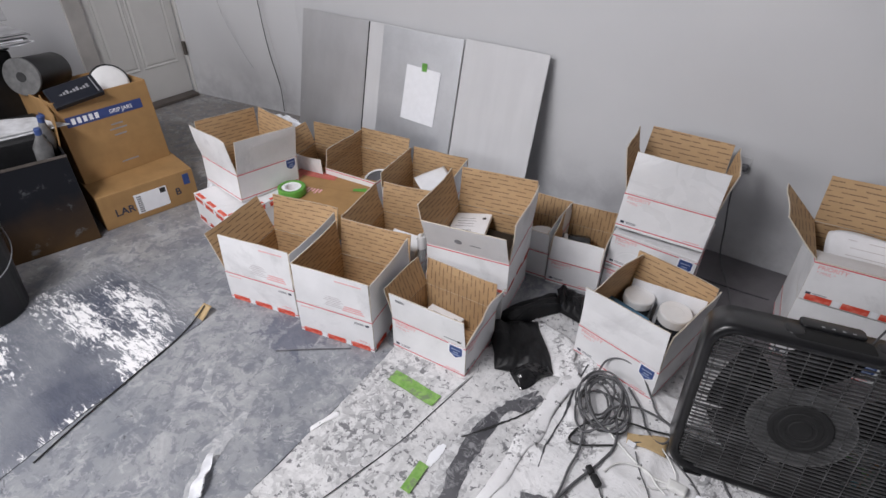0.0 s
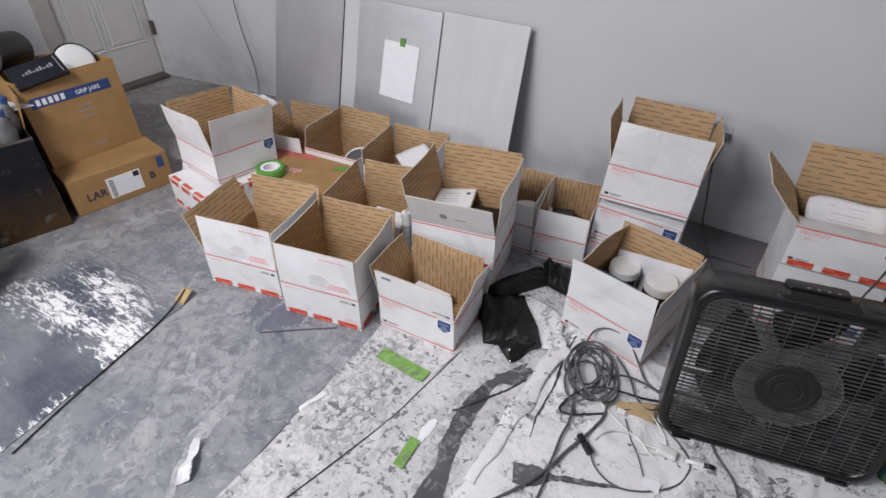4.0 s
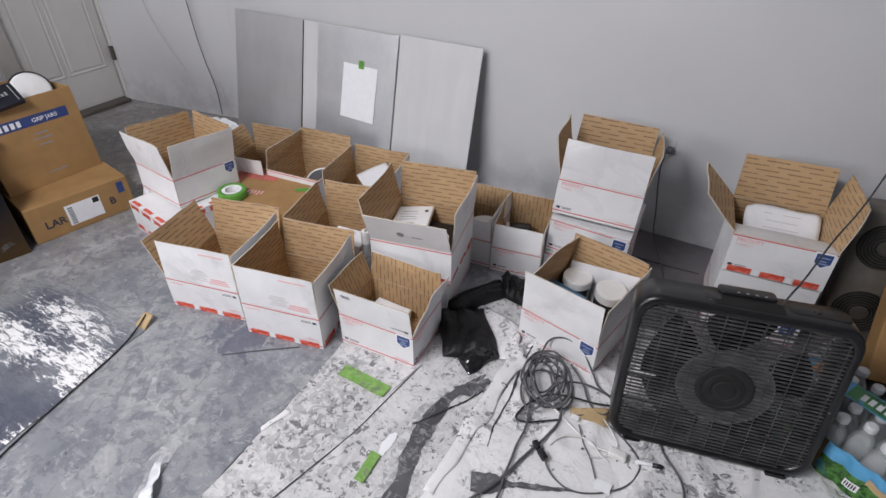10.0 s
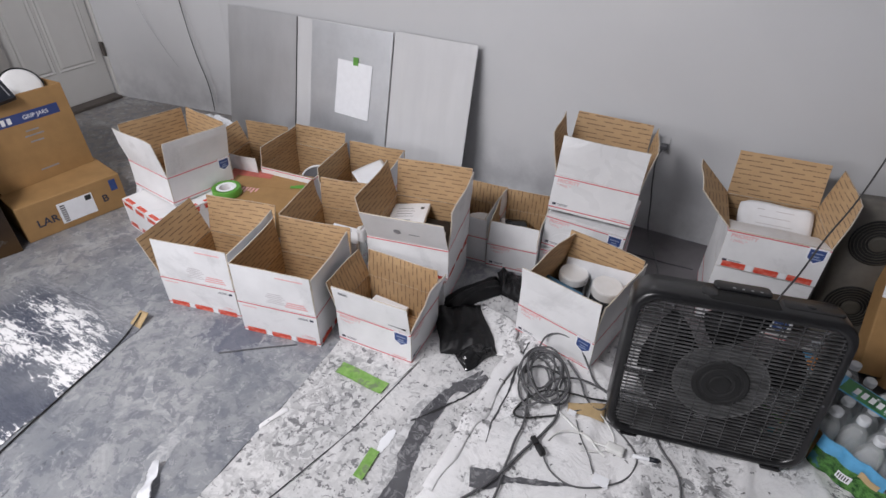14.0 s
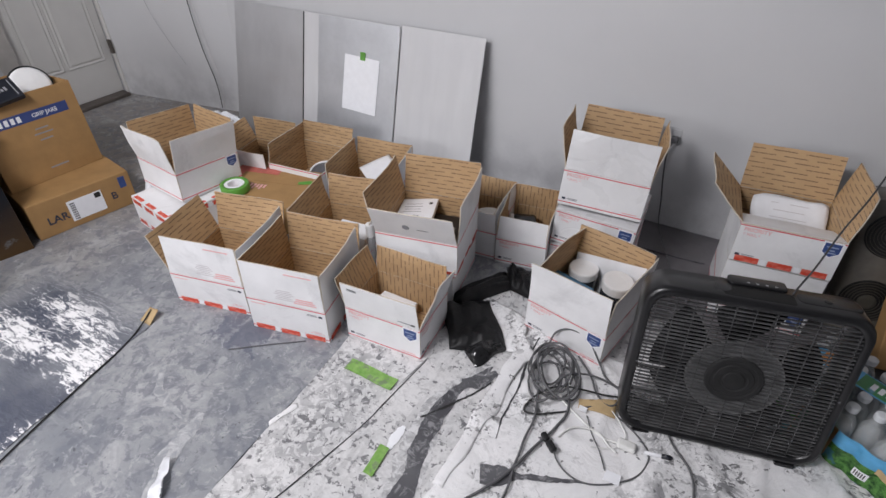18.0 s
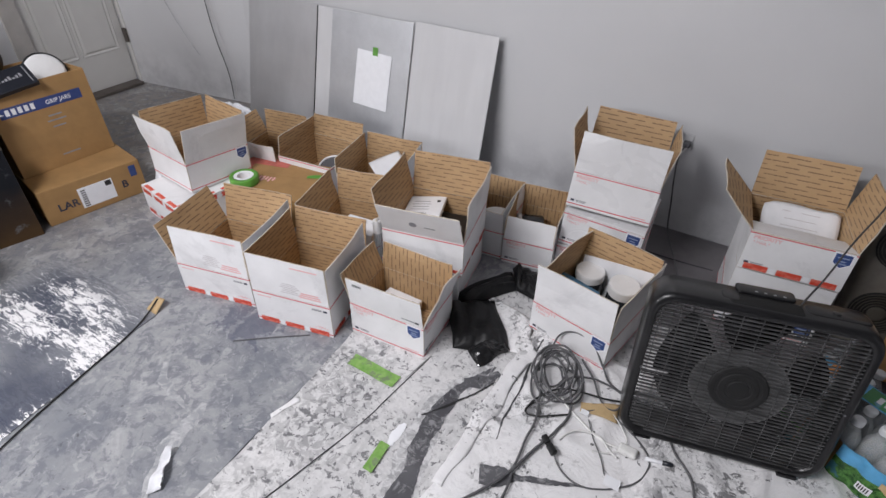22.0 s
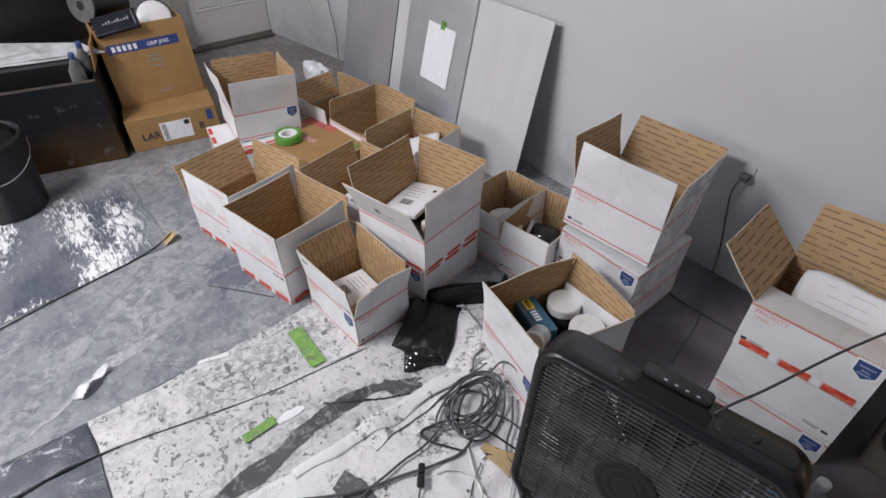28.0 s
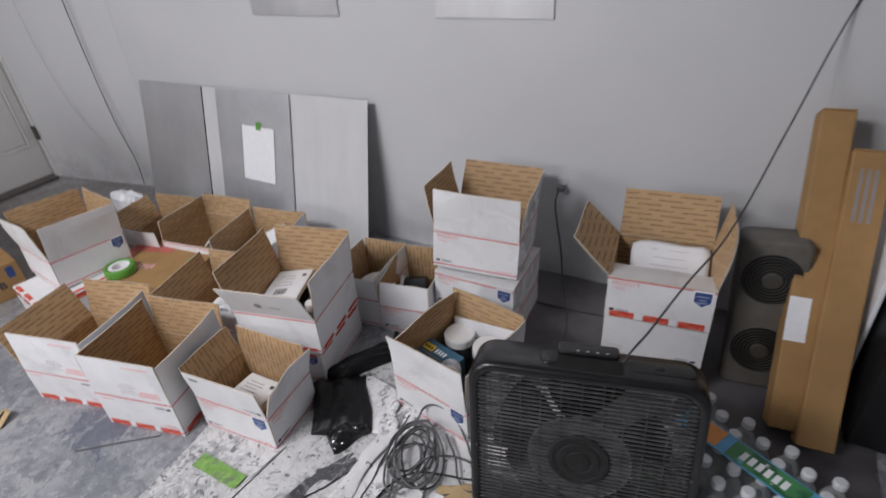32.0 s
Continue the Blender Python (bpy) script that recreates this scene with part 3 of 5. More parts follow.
k = Mat("scuffed_film_painted_glints", 0.25).world()
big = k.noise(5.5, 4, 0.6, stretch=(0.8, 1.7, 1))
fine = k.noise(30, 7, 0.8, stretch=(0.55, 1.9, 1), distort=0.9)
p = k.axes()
# White patches: scuffs and the film's glints, both put into the base colour.
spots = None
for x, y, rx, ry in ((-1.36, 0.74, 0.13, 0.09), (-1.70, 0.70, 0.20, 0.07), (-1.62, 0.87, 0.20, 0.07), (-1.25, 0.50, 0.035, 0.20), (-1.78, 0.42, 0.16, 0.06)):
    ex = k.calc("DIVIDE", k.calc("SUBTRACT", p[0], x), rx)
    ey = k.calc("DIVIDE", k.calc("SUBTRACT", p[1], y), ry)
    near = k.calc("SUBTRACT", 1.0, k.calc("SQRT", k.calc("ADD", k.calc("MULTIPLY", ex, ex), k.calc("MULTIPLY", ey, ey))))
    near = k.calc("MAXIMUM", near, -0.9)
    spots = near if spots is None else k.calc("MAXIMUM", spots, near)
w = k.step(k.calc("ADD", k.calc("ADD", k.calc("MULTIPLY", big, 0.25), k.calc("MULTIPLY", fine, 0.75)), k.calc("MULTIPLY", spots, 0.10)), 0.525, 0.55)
c = k.mix(k.step(k.noise(3, 5), 0.35, 0.65), (0.085, 0.095, 0.13), (0.25, 0.26, 0.285))
far = k.calc("MULTIPLY", k.step(k.calc("ADD", p[1], k.calc("MULTIPLY", big, 0.3)), 1.02, 1.12), 0.85)
left = k.step(k.calc("ADD", p[0], k.calc("MULTIPLY", fine, 0.25)), -1.70, -1.84)
dust = k.mix(k.step(k.noise(9, 6, 0.65), 0.4, 0.6), (0.20, 0.21, 0.235), (0.36, 0.365, 0.38))
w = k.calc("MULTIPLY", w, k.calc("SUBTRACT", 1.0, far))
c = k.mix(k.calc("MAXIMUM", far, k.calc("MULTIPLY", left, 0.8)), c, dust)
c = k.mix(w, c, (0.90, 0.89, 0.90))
k.colour(c).rough(k.step(fine, 0.3, 0.7, 0.15, 0.4)).bump(fine, 0.35, 0.004)
FILM = k.m

k = Mat("white_cotton_sheet", 0.75).world()
h = k.noise(5, 6, 0.6)
g = k.noise(13, 7, 0.7, distort=0.9)
d = k.noise(3.0, 5, 0.6)
fine = k.noise(62, 5, 0.7)
q = k.noise(34, 4, 0.6)
base = k.mix(k.step(h, 0.3, 0.7), (0.85, 0.84, 0.845), (0.74, 0.74, 0.75))
base = k.mix(k.calc("MULTIPLY", k.step(fine, 0.51, 0.58, 0, 0.6), k.step(d, 0.46, 0.60, 0.05, 1)), base, (0.38, 0.38, 0.39))
base = k.mix(k.calc("MULTIPLY", k.step(g, 0.54, 0.57, 0, 0.85), k.step(d, 0.50, 0.58)), base, (0.20, 0.20, 0.21))
base = k.mix(k.calc("MULTIPLY", k.step(k.noise(46, 4, 0.6, distort=0.9), 0.57, 0.59, 0, 0.85), k.step(d, 0.49, 0.56)), base, (0.12, 0.12, 0.125))
base = k.mix(k.step(q, 0.655, 0.67, 0, 0.9), base, (0.09, 0.09, 0.095))
k.colour(base).bump(k.noise(8, 6, distort=1.2), 0.5, 0.02)
SHEET_WHITE = k.m

CLEAR = Mat("clear_plastic", 0.07)
CLEAR.b.inputs["Transmission Weight"].default_value = 0.75
CLEAR.b.inputs["IOR"].default_value = 1.2
CLEAR.colour((0.93, 0.96, 0.97))
CLEAR = CLEAR.m
TAN = plain("tan_masking_paper", (0.50, 0.36, 0.19), 0.7)
# Cream plastic coloured nearly black: the corner's shade is part of this colour.
CREAM_SHADED = plain("shaded_cream_plastic", (0.13, 0.12, 0.105), 0.5, vary=0.12)
SHELL = plain("grey_cord_rubber", (0.10, 0.10, 0.105), 0.5, vary=0.2)
WHITECORD = plain("white_cord", (0.72, 0.72, 0.70), 0.45)
NAVY = plain("navy_board", (0.009, 0.011, 0.018), 0.35)
BLUEBAND = plain("blue_band_ink", (0.035, 0.06, 0.20), 0.5, vary=0.1)
BLUECARD = plain("blue_carton", (0.05, 0.14, 0.23), 0.45)
YELLOWCARD = plain("yellow_ink", (0.80, 0.55, 0.05), 0.5)
WRAPPED = plain("white_and_blue_print", (0.62, 0.66, 0.72), 0.3, vary=0.35, scale=24)
DUSTY = plain("dusty_dull_plastic", (0.13, 0.13, 0.13), 0.45, vary=0.3)
JARGREY = plain("dark_jar_glass", (0.03, 0.032, 0.036), 0.15)
LIDWHITE = plain("white_lid_plastic", (0.82, 0.82, 0.82), 0.35, vary=0.03)
k = Mat("printed_green_wrap", 0.3)
c = k.mix(k.step(k.noise(18, 4), 0.42, 0.52), (0.02, 0.10, 0.04), (0.06, 0.24, 0.09))
c = k.mix(k.step(k.noise(9, 5), 0.56, 0.62), c, (0.16, 0.40, 0.60))
k.colour(k.mix(k.step(k.noise(30, 3), 0.66, 0.70), c, (0.75, 0.78, 0.8)))
GREENWRAP = k.m
BLUEWRAP = plain("blue_wrap", (0.10, 0.36, 0.62), 0.3, vary=0.25, scale=20)
ORANGEWRAP = plain("orange_wrap", (0.62, 0.24, 0.05), 0.35)
DARKMAT = plain("dark_floor_mat", (0.125, 0.118, 0.125), 0.5, vary=0.3, scale=6)
k = Mat("blue_film_painted_glints", 0.3).world()
f = k.noise(14, 6, 0.7, distort=0.8)
c = k.mix(k.step(k.noise(5, 4), 0.35, 0.65), (0.055, 0.06, 0.08), (0.13, 0.14, 0.165))
# Pale flecks paint the crumpled film's highlights into its colour.
k.colour(k.mix(k.step(f, 0.60, 0.66, 0, 0.8), c, (0.60, 0.62, 0.66))).bump(f, 0.6, 0.01)
DARKFILM = k.m
PLASTICBAG = plain("white_plastic_bag", (0.75, 0.76, 0.79), 0.3)


def rr(w, h, r, n=6):
    """Points of a rounded rectangle round the origin."""
    pts = []
    for cx, cy, a0 in ((w / 2 - r, h / 2 - r, 0), (-w / 2 + r, h / 2 - r, 90), (-w / 2 + r, -h / 2 + r, 180), (w / 2 - r, -h / 2 + r, 270)):
        for i in range(n + 1):
            a = radians(a0 + 90 * i / n)
            pts.append((cx + r * math.cos(a), cy + r * math.sin(a)))
    return pts


def loft(loops, close=False, caps=True):
    """Faces between loops of as many points each."""
    bm = bmesh.new()
    rows = [[bm.verts.new(q) for q in loop] for loop in loops]
    pairs = list(zip(rows, rows[1:])) + ([(rows[-1], rows[0])] if close else [])
    for a, b in pairs:
        for i in range(len(a)):
            j = (i + 1) % len(a)
            bm.faces.new((a[i], a[j], b[j], b[i]))
    if caps and not close:
        bm.faces.new(rows[0][::-1])
        bm.faces.new(rows[-1])
    bmesh.ops.recalc_face_normals(bm, faces=bm.faces[:])
    return bm


def patch(corners, nx, ny, height, seed=0, ragged=0.0, thick=0.002):
    """A wrinkled sheet over four corners (x, y), with height(u, v, x, y) above the floor."""
    bm = bmesh.new()
    c = [Vector((*q, 0)) for q in corners]
    vs = []
    for j in range(ny + 1):
        row = []
        for i in range(nx + 1):
            u, v = i / nx, j / ny
            q = (c[0] * (1 - u) + c[1] * u) * (1 - v) + (c[3] * (1 - u) + c[2] * u) * v
            if ragged:
                e = min(u, 1 - u, v, 1 - v)
                wob = Vector((noise.noise((q.x * 9, q.y * 9, seed)), noise.noise((q.x * 9, q.y * 9, seed + 7)), 0))
                q = q + wob * ragged * max(0, 1 - e * 8)
            row.append(bm.verts.new((q.x, q.y, height(u, v, q.x, q.y))))
        vs.append(row)
    for j in range(ny):
        for i in range(nx):
            bm.faces.new((vs[j][i], vs[j][i + 1], vs[j + 1][i + 1], vs[j + 1][i]))
    if thick:
        g = bmesh.ops.extrude_face_region(bm, geom=bm.faces[:])
        bmesh.ops.translate(bm, verts=[q for q in g["geom"] if isinstance(q, bmesh.types.BMVert)], vec=(0, 0, thick))
        bmesh.ops.recalc_face_normals(bm, faces=bm.faces[:])
    return bm


def wr(freq, amp, seed=0.0, stretch=1.0):
    return lambda u, v, x, y: 0.001 + amp * max(0.0, 0.5 + 0.9 * noise.noise((x * freq, y * freq * stretch, seed)))


# ---- west end: door ----
tagged(part("wall_west", box_bm(DX - 0.12, DX, 2.44, WY, 0, 2.6), WALL), "white painted strip of wall beside the door", "wall", kind="structure")
tagged(part("wall_west", box_bm(DX - 0.12, DX, 1.45, 2.44, 2.06, 2.6), WALL), "white painted wall over the door", "wall", kind="structure")
wall_b = loft([[(DX + 0.001, 2.42, z), (-2.45, WY - 0.001, z), (DX + 0.001, WY - 0.001, z)] for z in (0, 2.599)])
tagged(part("wall_corner", wall_b, WALL), "white painted wall running to the door", "wall", kind="structure")
door = thing("door_1", pose(DX - 0.03, 1.83, 0.02), "off-white panelled door, closed, with dark hinges", "door", kind="structure")
part("leaf", box_bm(-0.04, 0, 0, 0.58, 0, 2.02, 0.003), DOORPAINT, door)
for z0, z1 in ((0.22, 0.92), (1.08, 1.86)):
    for y0, y1 in ((0.06, 0.25), (0.27, 0.53)):
        q = [(0.0, y, z) for y, z in ((y0, z0), (y1, z0), (y1, z1), (y0, z1))]
        ins = lambda d, x: [(x, y + (d if y == y0 else -d), z + (d if z == z0 else -d)) for _, y, z in q]
        part("raised_panel", loft([ins(0, 0.0005), ins(0.006, 0.007), ins(0.018, 0.002), ins(0.03, 0.008)]), DOORPAINT, door)
for z in (0.26, 1.0, 1.75):
    part("hinge", box_bm(0.022, 0.050, 0.566, 0.584, z, z + 0.09, 0.003), DARKWOOD, door, "dark steel hinge")
tagged(part("door_casing", box_bm(DX - 0.02, DX + 0.012, 1.73, 1.829, 0, 2.06, 0.004), CASING), "dusty grey door casing", "door casing", kind="structure")
tagged(part("door_casing", box_bm(DX - 0.02, DX + 0.012, 2.412, 2.44, 0, 2.06, 0.003), DOORPAINT), "off-white door casing at the hinges", "door casing", kind="structure")
tagged(part("threshold", box_bm(DX - 0.03, DX + 0.06, 1.74, 2.398, 0, 0.022, 0.004), DARKWOOD), "dark worn door threshold", "threshold", kind="structure")
tagged(part("wall_west", box_bm(DX - 0.12, DX - 0.001, 1.45, 1.73, 0, 2.06), WALL), "white painted wall left of the door", "wall", kind="structure")

# ---- leaning sheets ----
LEAN_Y, LEAN = 2.358, -13.2


def leaning(name, x0, x1, h, material, label, y=LEAN_Y, th=0.004):
    t = thing(name, pose(x0, y, 0.002, LEAN, 0, 0), label, "sheet")
    part("sheet", box_bm(0, x1 - x0, 0, th, 0, h, 0.001, seg=1), material, t)
    return t


leaning("steel_sheet", -2.325, -1.823, 0.732, STEEL, "dark brushed steel sheet leaning on the wall")
s2 = leaning("sheet_panel", -1.815, -1.213, 0.732, PALE, "pale sheet with a zinc panel and paper")
part("zinc_panel", box_bm(0.101, 0.600, -0.003, -0.0005, 0.001, 0.730), ZINC, s2, "grey galvanised panel")
part("dark_edge", box_bm(-0.006, -0.001, -0.002, 0.004, 0.0, 0.731), BLACK_PLASTIC, s2)
leaning("pale_sheet", -1.208, -0.761, 0.738, PALE, "pale grey twin-wall sheet leaning on the wall", y=LEAN_Y + 0.002)
note = thing("paper_note", pose(-1.510, LEAN_Y, 0.002, LEAN, 0, 0) @ pose(0.082, -0.006, 0.422, 90, 0, 0), "blank white paper sheet taped to a panel", "paper")
part("page", box_bm(-0.108, 0.108, -0.139, 0.139, 0, 0.0008), PAPER, note, at=pose(-0.004, 0, 0, 0, 0, -1.8))
part("tape", box_bm(-0.016, 0.016, -0.02, 0.02, 0.001, 0.0016), GREEN_TAPE, note, "green masking tape", at=pose(0.005, 0.143, 0, 0, 0, 1))

# ---- wires and marks on the wall ----
WIRE = plain("dark_wire", (0.05, 0.05, 0.052), 0.5)
w1 = thing("wall_wire", pose(0, 0, 0), "thin dark wires hanging on the wall", "wire")
tube("strand", [(-2.728, 2.507, 1.489), (-2.712, 2.512, 0.701), (-2.690, 2.517, 0.409), (-2.640, 2.52, 0.176), (-2.622, 2.505, 0.031)], 0.0026, WIRE, w1)
tube("strand", [(-2.689, 2.517, 1.489), (-2.690, 2.518, 0.702), (-2.625, 2.525, 0.312), (-2.600, 2.53, 0.166), (-2.612, 2.512, 0.031)], 0.0015, FAINT_INK, w1)
tube("strand", [(-3.121, 2.444, 1.387), (-3.026, 2.457, 0.62), (-2.934, 2.472, 0.425), (-2.843, 2.487, 0.28)], 0.001, GREY_INK, w1)
ol = thing("wall_outlet", pose(0.120, WY - 0.0005, 0.425), "white wall outlet with a dark plug", "outlet")
part("plate", box_bm(-0.020, 0.020, -0.004, 0, -0.03, 0.04, 0.003), WALL, ol)
part("plug", box_bm(-0.014, 0.016, -0.036, -0.006, -0.010, 0.014, 0.005), GREY_PLASTIC, ol, "dark plug")
tube("cord", [(0.116, WY - 0.036, 0.422), (0.108, WY - 0.045, 0.39), (0.112, WY - 0.03, 0.28), (0.132, WY - 0.02, 0.14), (0.155, WY - 0.05, 0.02), (0.185, 2.45, 0.008), (0.25, 2.275, 0.008), (0.30, 2.06, 0.008)], 0.0035, SHELL, ol, at=pose(-0.120, -WY + 0.0005, -0.425))
for x0, x1 in ((-1.369, -0.874), (-0.410, 0.060)):
    po = thing("wall_panel", pose(x0, WY - 0.0005, 1.060), "grey sheet mounted high on the wall", "panel", "panels on the wall")
    part("sheet", box_bm(0, x1 - x0, -0.008, 0, 0, 0.65, 0.001, seg=1), STEEL, po)

# ---- sheets on the floor ----
SMUT = plain("grimy_seam", (0.05, 0.05, 0.055), 0.7, vary=0.6, scale=25)

cl = thing("drop_cloth", pose(0, 0, 0), "grey-white drop sheet with black paint spatter", "drop cloth")
part("strip", patch([(-0.636, 0.533), (-0.505, 0.534), (-0.363, 1.356), (-0.66, 1.352)], 14, 60, lambda u, v, x, y: wr(9, 0.004, 3)(u, v, x, y) + 0.006 * max(0.0, 1 - 5 * abs(noise.noise((x * 7 - y * 1.5, y * 1.2, 6.0)))), 1, 0.012), CLOTH, cl)
part("strip", patch([(-0.502, 0.537), (0.323, 0.504), (0.413, 1.915), (-0.352, 1.802)], 50, 80, wr(6, 0.007, 8), 2, 0.01), CLOTH, cl)


def FOLDS(u, v, x, y):
    """Soft lumps with a few sharp creases."""
    crease = abs(noise.noise((x * 5 + 2, y * 3.2, 4.0)))
    return 0.002 + 0.012 * max(0.0, 0.5 + 0.9 * noise.noise((x * 6, y * 6, 21))) + 0.010 * max(0.0, 1 - crease * 9)


def ribbon(points, widths, height, seed, n=40, across=5):
    """A ragged painted streak that lies on a cloth."""
    bm = bmesh.new()
    pts = [Vector((*q, 0)) for q in points]
    rows = []
    for j in range(n + 1):
        t = j / n * (len(pts) - 1)
        i = min(int(t), len(pts) - 2)
        q, w = pts[i].lerp(pts[i + 1], t - i), widths[i] + (widths[i + 1] - widths[i]) * (t - i)
        side = (pts[i + 1] - pts[i]).normalized().cross(Vector((0, 0, 1)))
        row = []
        for m in range(across + 1):
            e = (m / across - 0.5) * w
            e += ((0.25 * w + 0.003) * noise.noise((q.x * 14, q.y * 14, seed + m)) + 0.005 * noise.noise((q.x * 90, q.y * 90, seed + m))) if m in (0, across) else 0
            c = q + side * e
            row.append(bm.verts.new((c.x, c.y, height(0, 0, c.x, c.y))))
        rows.append(row)
    for a, b in zip(rows, rows[1:]):
        for m in range(across):
            bm.faces.new((a[m], a[m + 1], b[m + 1], b[m]))
    bmesh.ops.recalc_face_normals(bm, faces=bm.faces[:])
    if sum(f.normal.z for f in bm.faces) < 0:
        bmesh.ops.reverse_faces(bm, faces=bm.faces[:])
    return bm


over = lambda fn, dz: lambda u, v, x, y: fn(u, v, x, y) + dz
CL2 = wr(6, 0.007, 8)
smooth(part("grey_smear", ribbon([(-0.167, 1.379), (-0.206, 1.297), (-0.239, 1.19), (-0.234, 1.09), (-0.221, 1.003), (-0.194, 0.91), (-0.18, 0.757), (-0.158, 0.634)], [0.03, 0.055, 0.075, 0.085, 0.10, 0.095, 0.09, 0.07], over(CL2, 0.0029), 45, 90), GREYPAINT, cl, "thin grey paint smear"))
smooth(part("dark_smear", ribbon([(-0.153, 1.394), (-0.198, 1.297), (-0.226, 1.19), (-0.221, 1.09), (-0.209, 1.003), (-0.183, 0.91), (-0.17, 0.757), (-0.148, 0.634)], [0.010, 0.030, 0.050, 0.056, 0.060, 0.058, 0.052, 0.04], over(CL2, 0.0036), 5, 120), DARKPAINT, cl, "dark paint smear"))
smooth(part("dark_smear", ribbon([(-0.216, 1.287), (-0.166, 1.313), (-0.13, 1.379)], [0.03, 0.045, 0.02], over(CL2, 0.0040), 9, 16), DARKPAINT, cl, "dark paint smear"))
smooth(part("dark_smear", ribbon([(-0.265, 1.105), (-0.214, 1.175), (-0.166, 1.258), (-0.126, 1.339)], [0.003, 0.005, 0.006, 0.004], over(CL2, 0.0046), 11, 24), BLACK_INK, cl, "black crease"))
smooth(part("pale_streak", ribbon([(-0.292, 0.955), (-0.292, 1.0), (-0.290, 1.055)], [0.014, 0.03, 0.010], over(CL2, 0.0042), 17, 20), PAPER, cl, "white paint streak"))
smooth(part("white_edge", patch([(-0.657, 0.87), (-0.642, 0.86), (-0.628, 0.952), (-0.642, 0.962)], 8, 14, lambda u, v, x, y: 0.005 + 0.004 * u * abs(noise.noise((x * 30, y * 30, 2.0))), 5, 0.02), SHEET_WHITE, cl, "folded white edge"))
wc = thing("white_sheet", pose(0, 0, 0.006), "crumpled white cotton sheet under cords and fan", "sheet")
smooth(part("cloth", patch([(-0.123, 0.655), (1.401, 0.595), (1.368, 1.697), (-0.111, 1.613)], 100, 76, FOLDS, 3, 0.02), SHEET_WHITE, wc))
smooth(part("fold", patch([(-0.179, 1.48), (-0.094, 1.492), (-0.127, 1.653), (-0.35, 1.711)], 20, 20, lambda u, v, x, y: 0.006 + 0.018 * abs(noise.noise((x * 16 + y * 6, y * 5, 3.0))), 6, 0.015), SHEET_WHITE, wc, "white fold"))
smooth(part("fold", patch([(-0.121, 0.941), (-0.088, 0.942), (-0.049, 1.502), (-0.121, 1.593)], 8, 40, lambda u, v, x, y: FOLDS(u, v, x, y) + 0.0035 + 0.003 * math.sin(math.pi * u) * (1 + noise.noise((x * 9, y * 9, 5.0))), 6, 0.022), SHEET_WHITE, wc, "turned-over hem"))
smooth(part("dark_patch", ribbon([(-0.019, 1.019), (0.037, 1.045), (0.073, 1.064)], [0.07, 0.055, 0.02], over(FOLDS, 0.004), 3, 16), DARKPAINT, wc, "dried dark paint"))
smooth(part("dark_patch", ribbon([(0.068, 1.064), (0.157, 1.103), (0.244, 1.137)], [0.018, 0.016, 0.006], over(FOLDS, 0.004), 23, 20), DARKPAINT, wc, "dried dark paint"))
smooth(part("dark_crease", ribbon([(-0.064, 1.586), (-0.062, 1.484), (-0.042, 1.356), (-0.043, 1.221), (-0.027, 1.145)], [0.004, 0.006, 0.007, 0.006, 0.003], over(FOLDS, 0.0036), 33, 40), SMUT, wc, "dark crease"))
fm = thing("floor_film", pose(0, 0, 0), "shiny dark plastic film with white scuffs and painted glints", "plastic film")
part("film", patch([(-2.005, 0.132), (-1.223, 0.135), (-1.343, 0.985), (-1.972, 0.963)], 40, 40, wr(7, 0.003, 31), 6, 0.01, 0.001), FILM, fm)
tube("edge", [(-1.215, 0.32, 0.006), (-1.254, 0.472, 0.005), (-1.295, 0.686, 0.006), (-1.332, 0.868, 0.005), (-1.358, 0.949, 0.012), (-1.373, 1.004, 0.03)], 0.0028, BLACK_INK, fm, "rolled black edge")
smooth(part("torn_tip", patch([(-1.388, 0.964), (-1.333, 0.959), (-1.344, 1.015), (-1.383, 1.014)], 5, 5, lambda u, v, x, y: 0.003 + 0.03 * v, 3, 0.01), TAN, fm, "torn tan paper tip"))
fs = thing("grey_floor_mat", pose(0, 0, 0), "dark blue-grey plastic film with a crumpled strip", "floor mat")
part("mat", patch([(-0.497, -0.191), (0.236, -0.189), (0.221, 0.524), (-0.5, 0.529)], 24, 20, wr(7, 0.003, 41), 7, 0.006), DARKFILM, fs)
smooth(part("film_strip", patch([(-0.641, -0.088), (-0.519, -0.088), (-0.507, 0.532), (-0.634, 0.531)], 10, 40, wr(12, 0.012, 43), 8, 0.01), DARKFILM, fs, "crumpled dark film strip"))
tube("seam", [(-0.649, 0.118, 0.006), (-0.639, 0.323, 0.007), (-0.636, 0.533, 0.006), (-0.647, 0.793, 0.004), (-0.647, 1.038, 0.005), (-0.653, 1.241, 0.003)], 0.0016, SMUT, cl, "dark seam")
tube("seam", [(-0.53, 0.221, 0.006), (-0.517, 0.385, 0.008), (-0.503, 0.544, 0.009), (-0.449, 0.785, 0.009), (-0.398, 1.02, 0.008), (-0.391, 1.092, 0.008), (-0.363, 1.336, 0.006)], 0.0018, SMUT, cl, "dark seam")
dm = thing("dark_mat", pose(0, 0, 0), "dark mat on the floor by the wall", "floor mat")
part("mat", patch([(0.032, 1.757), (1.216, 1.623), (1.238, 2.562), (0.033, 2.562)], 20, 14, wr(5, 0.004, 51), 8, 0.01), DARKMAT, dm)
tube("crease", [(0.03, 2.337, 0.005), (0.084, 2.333, 0.006), (0.236, 2.333, 0.007), (0.383, 2.345, 0.006)], 0.003, SMUT, dm, "dark crease")
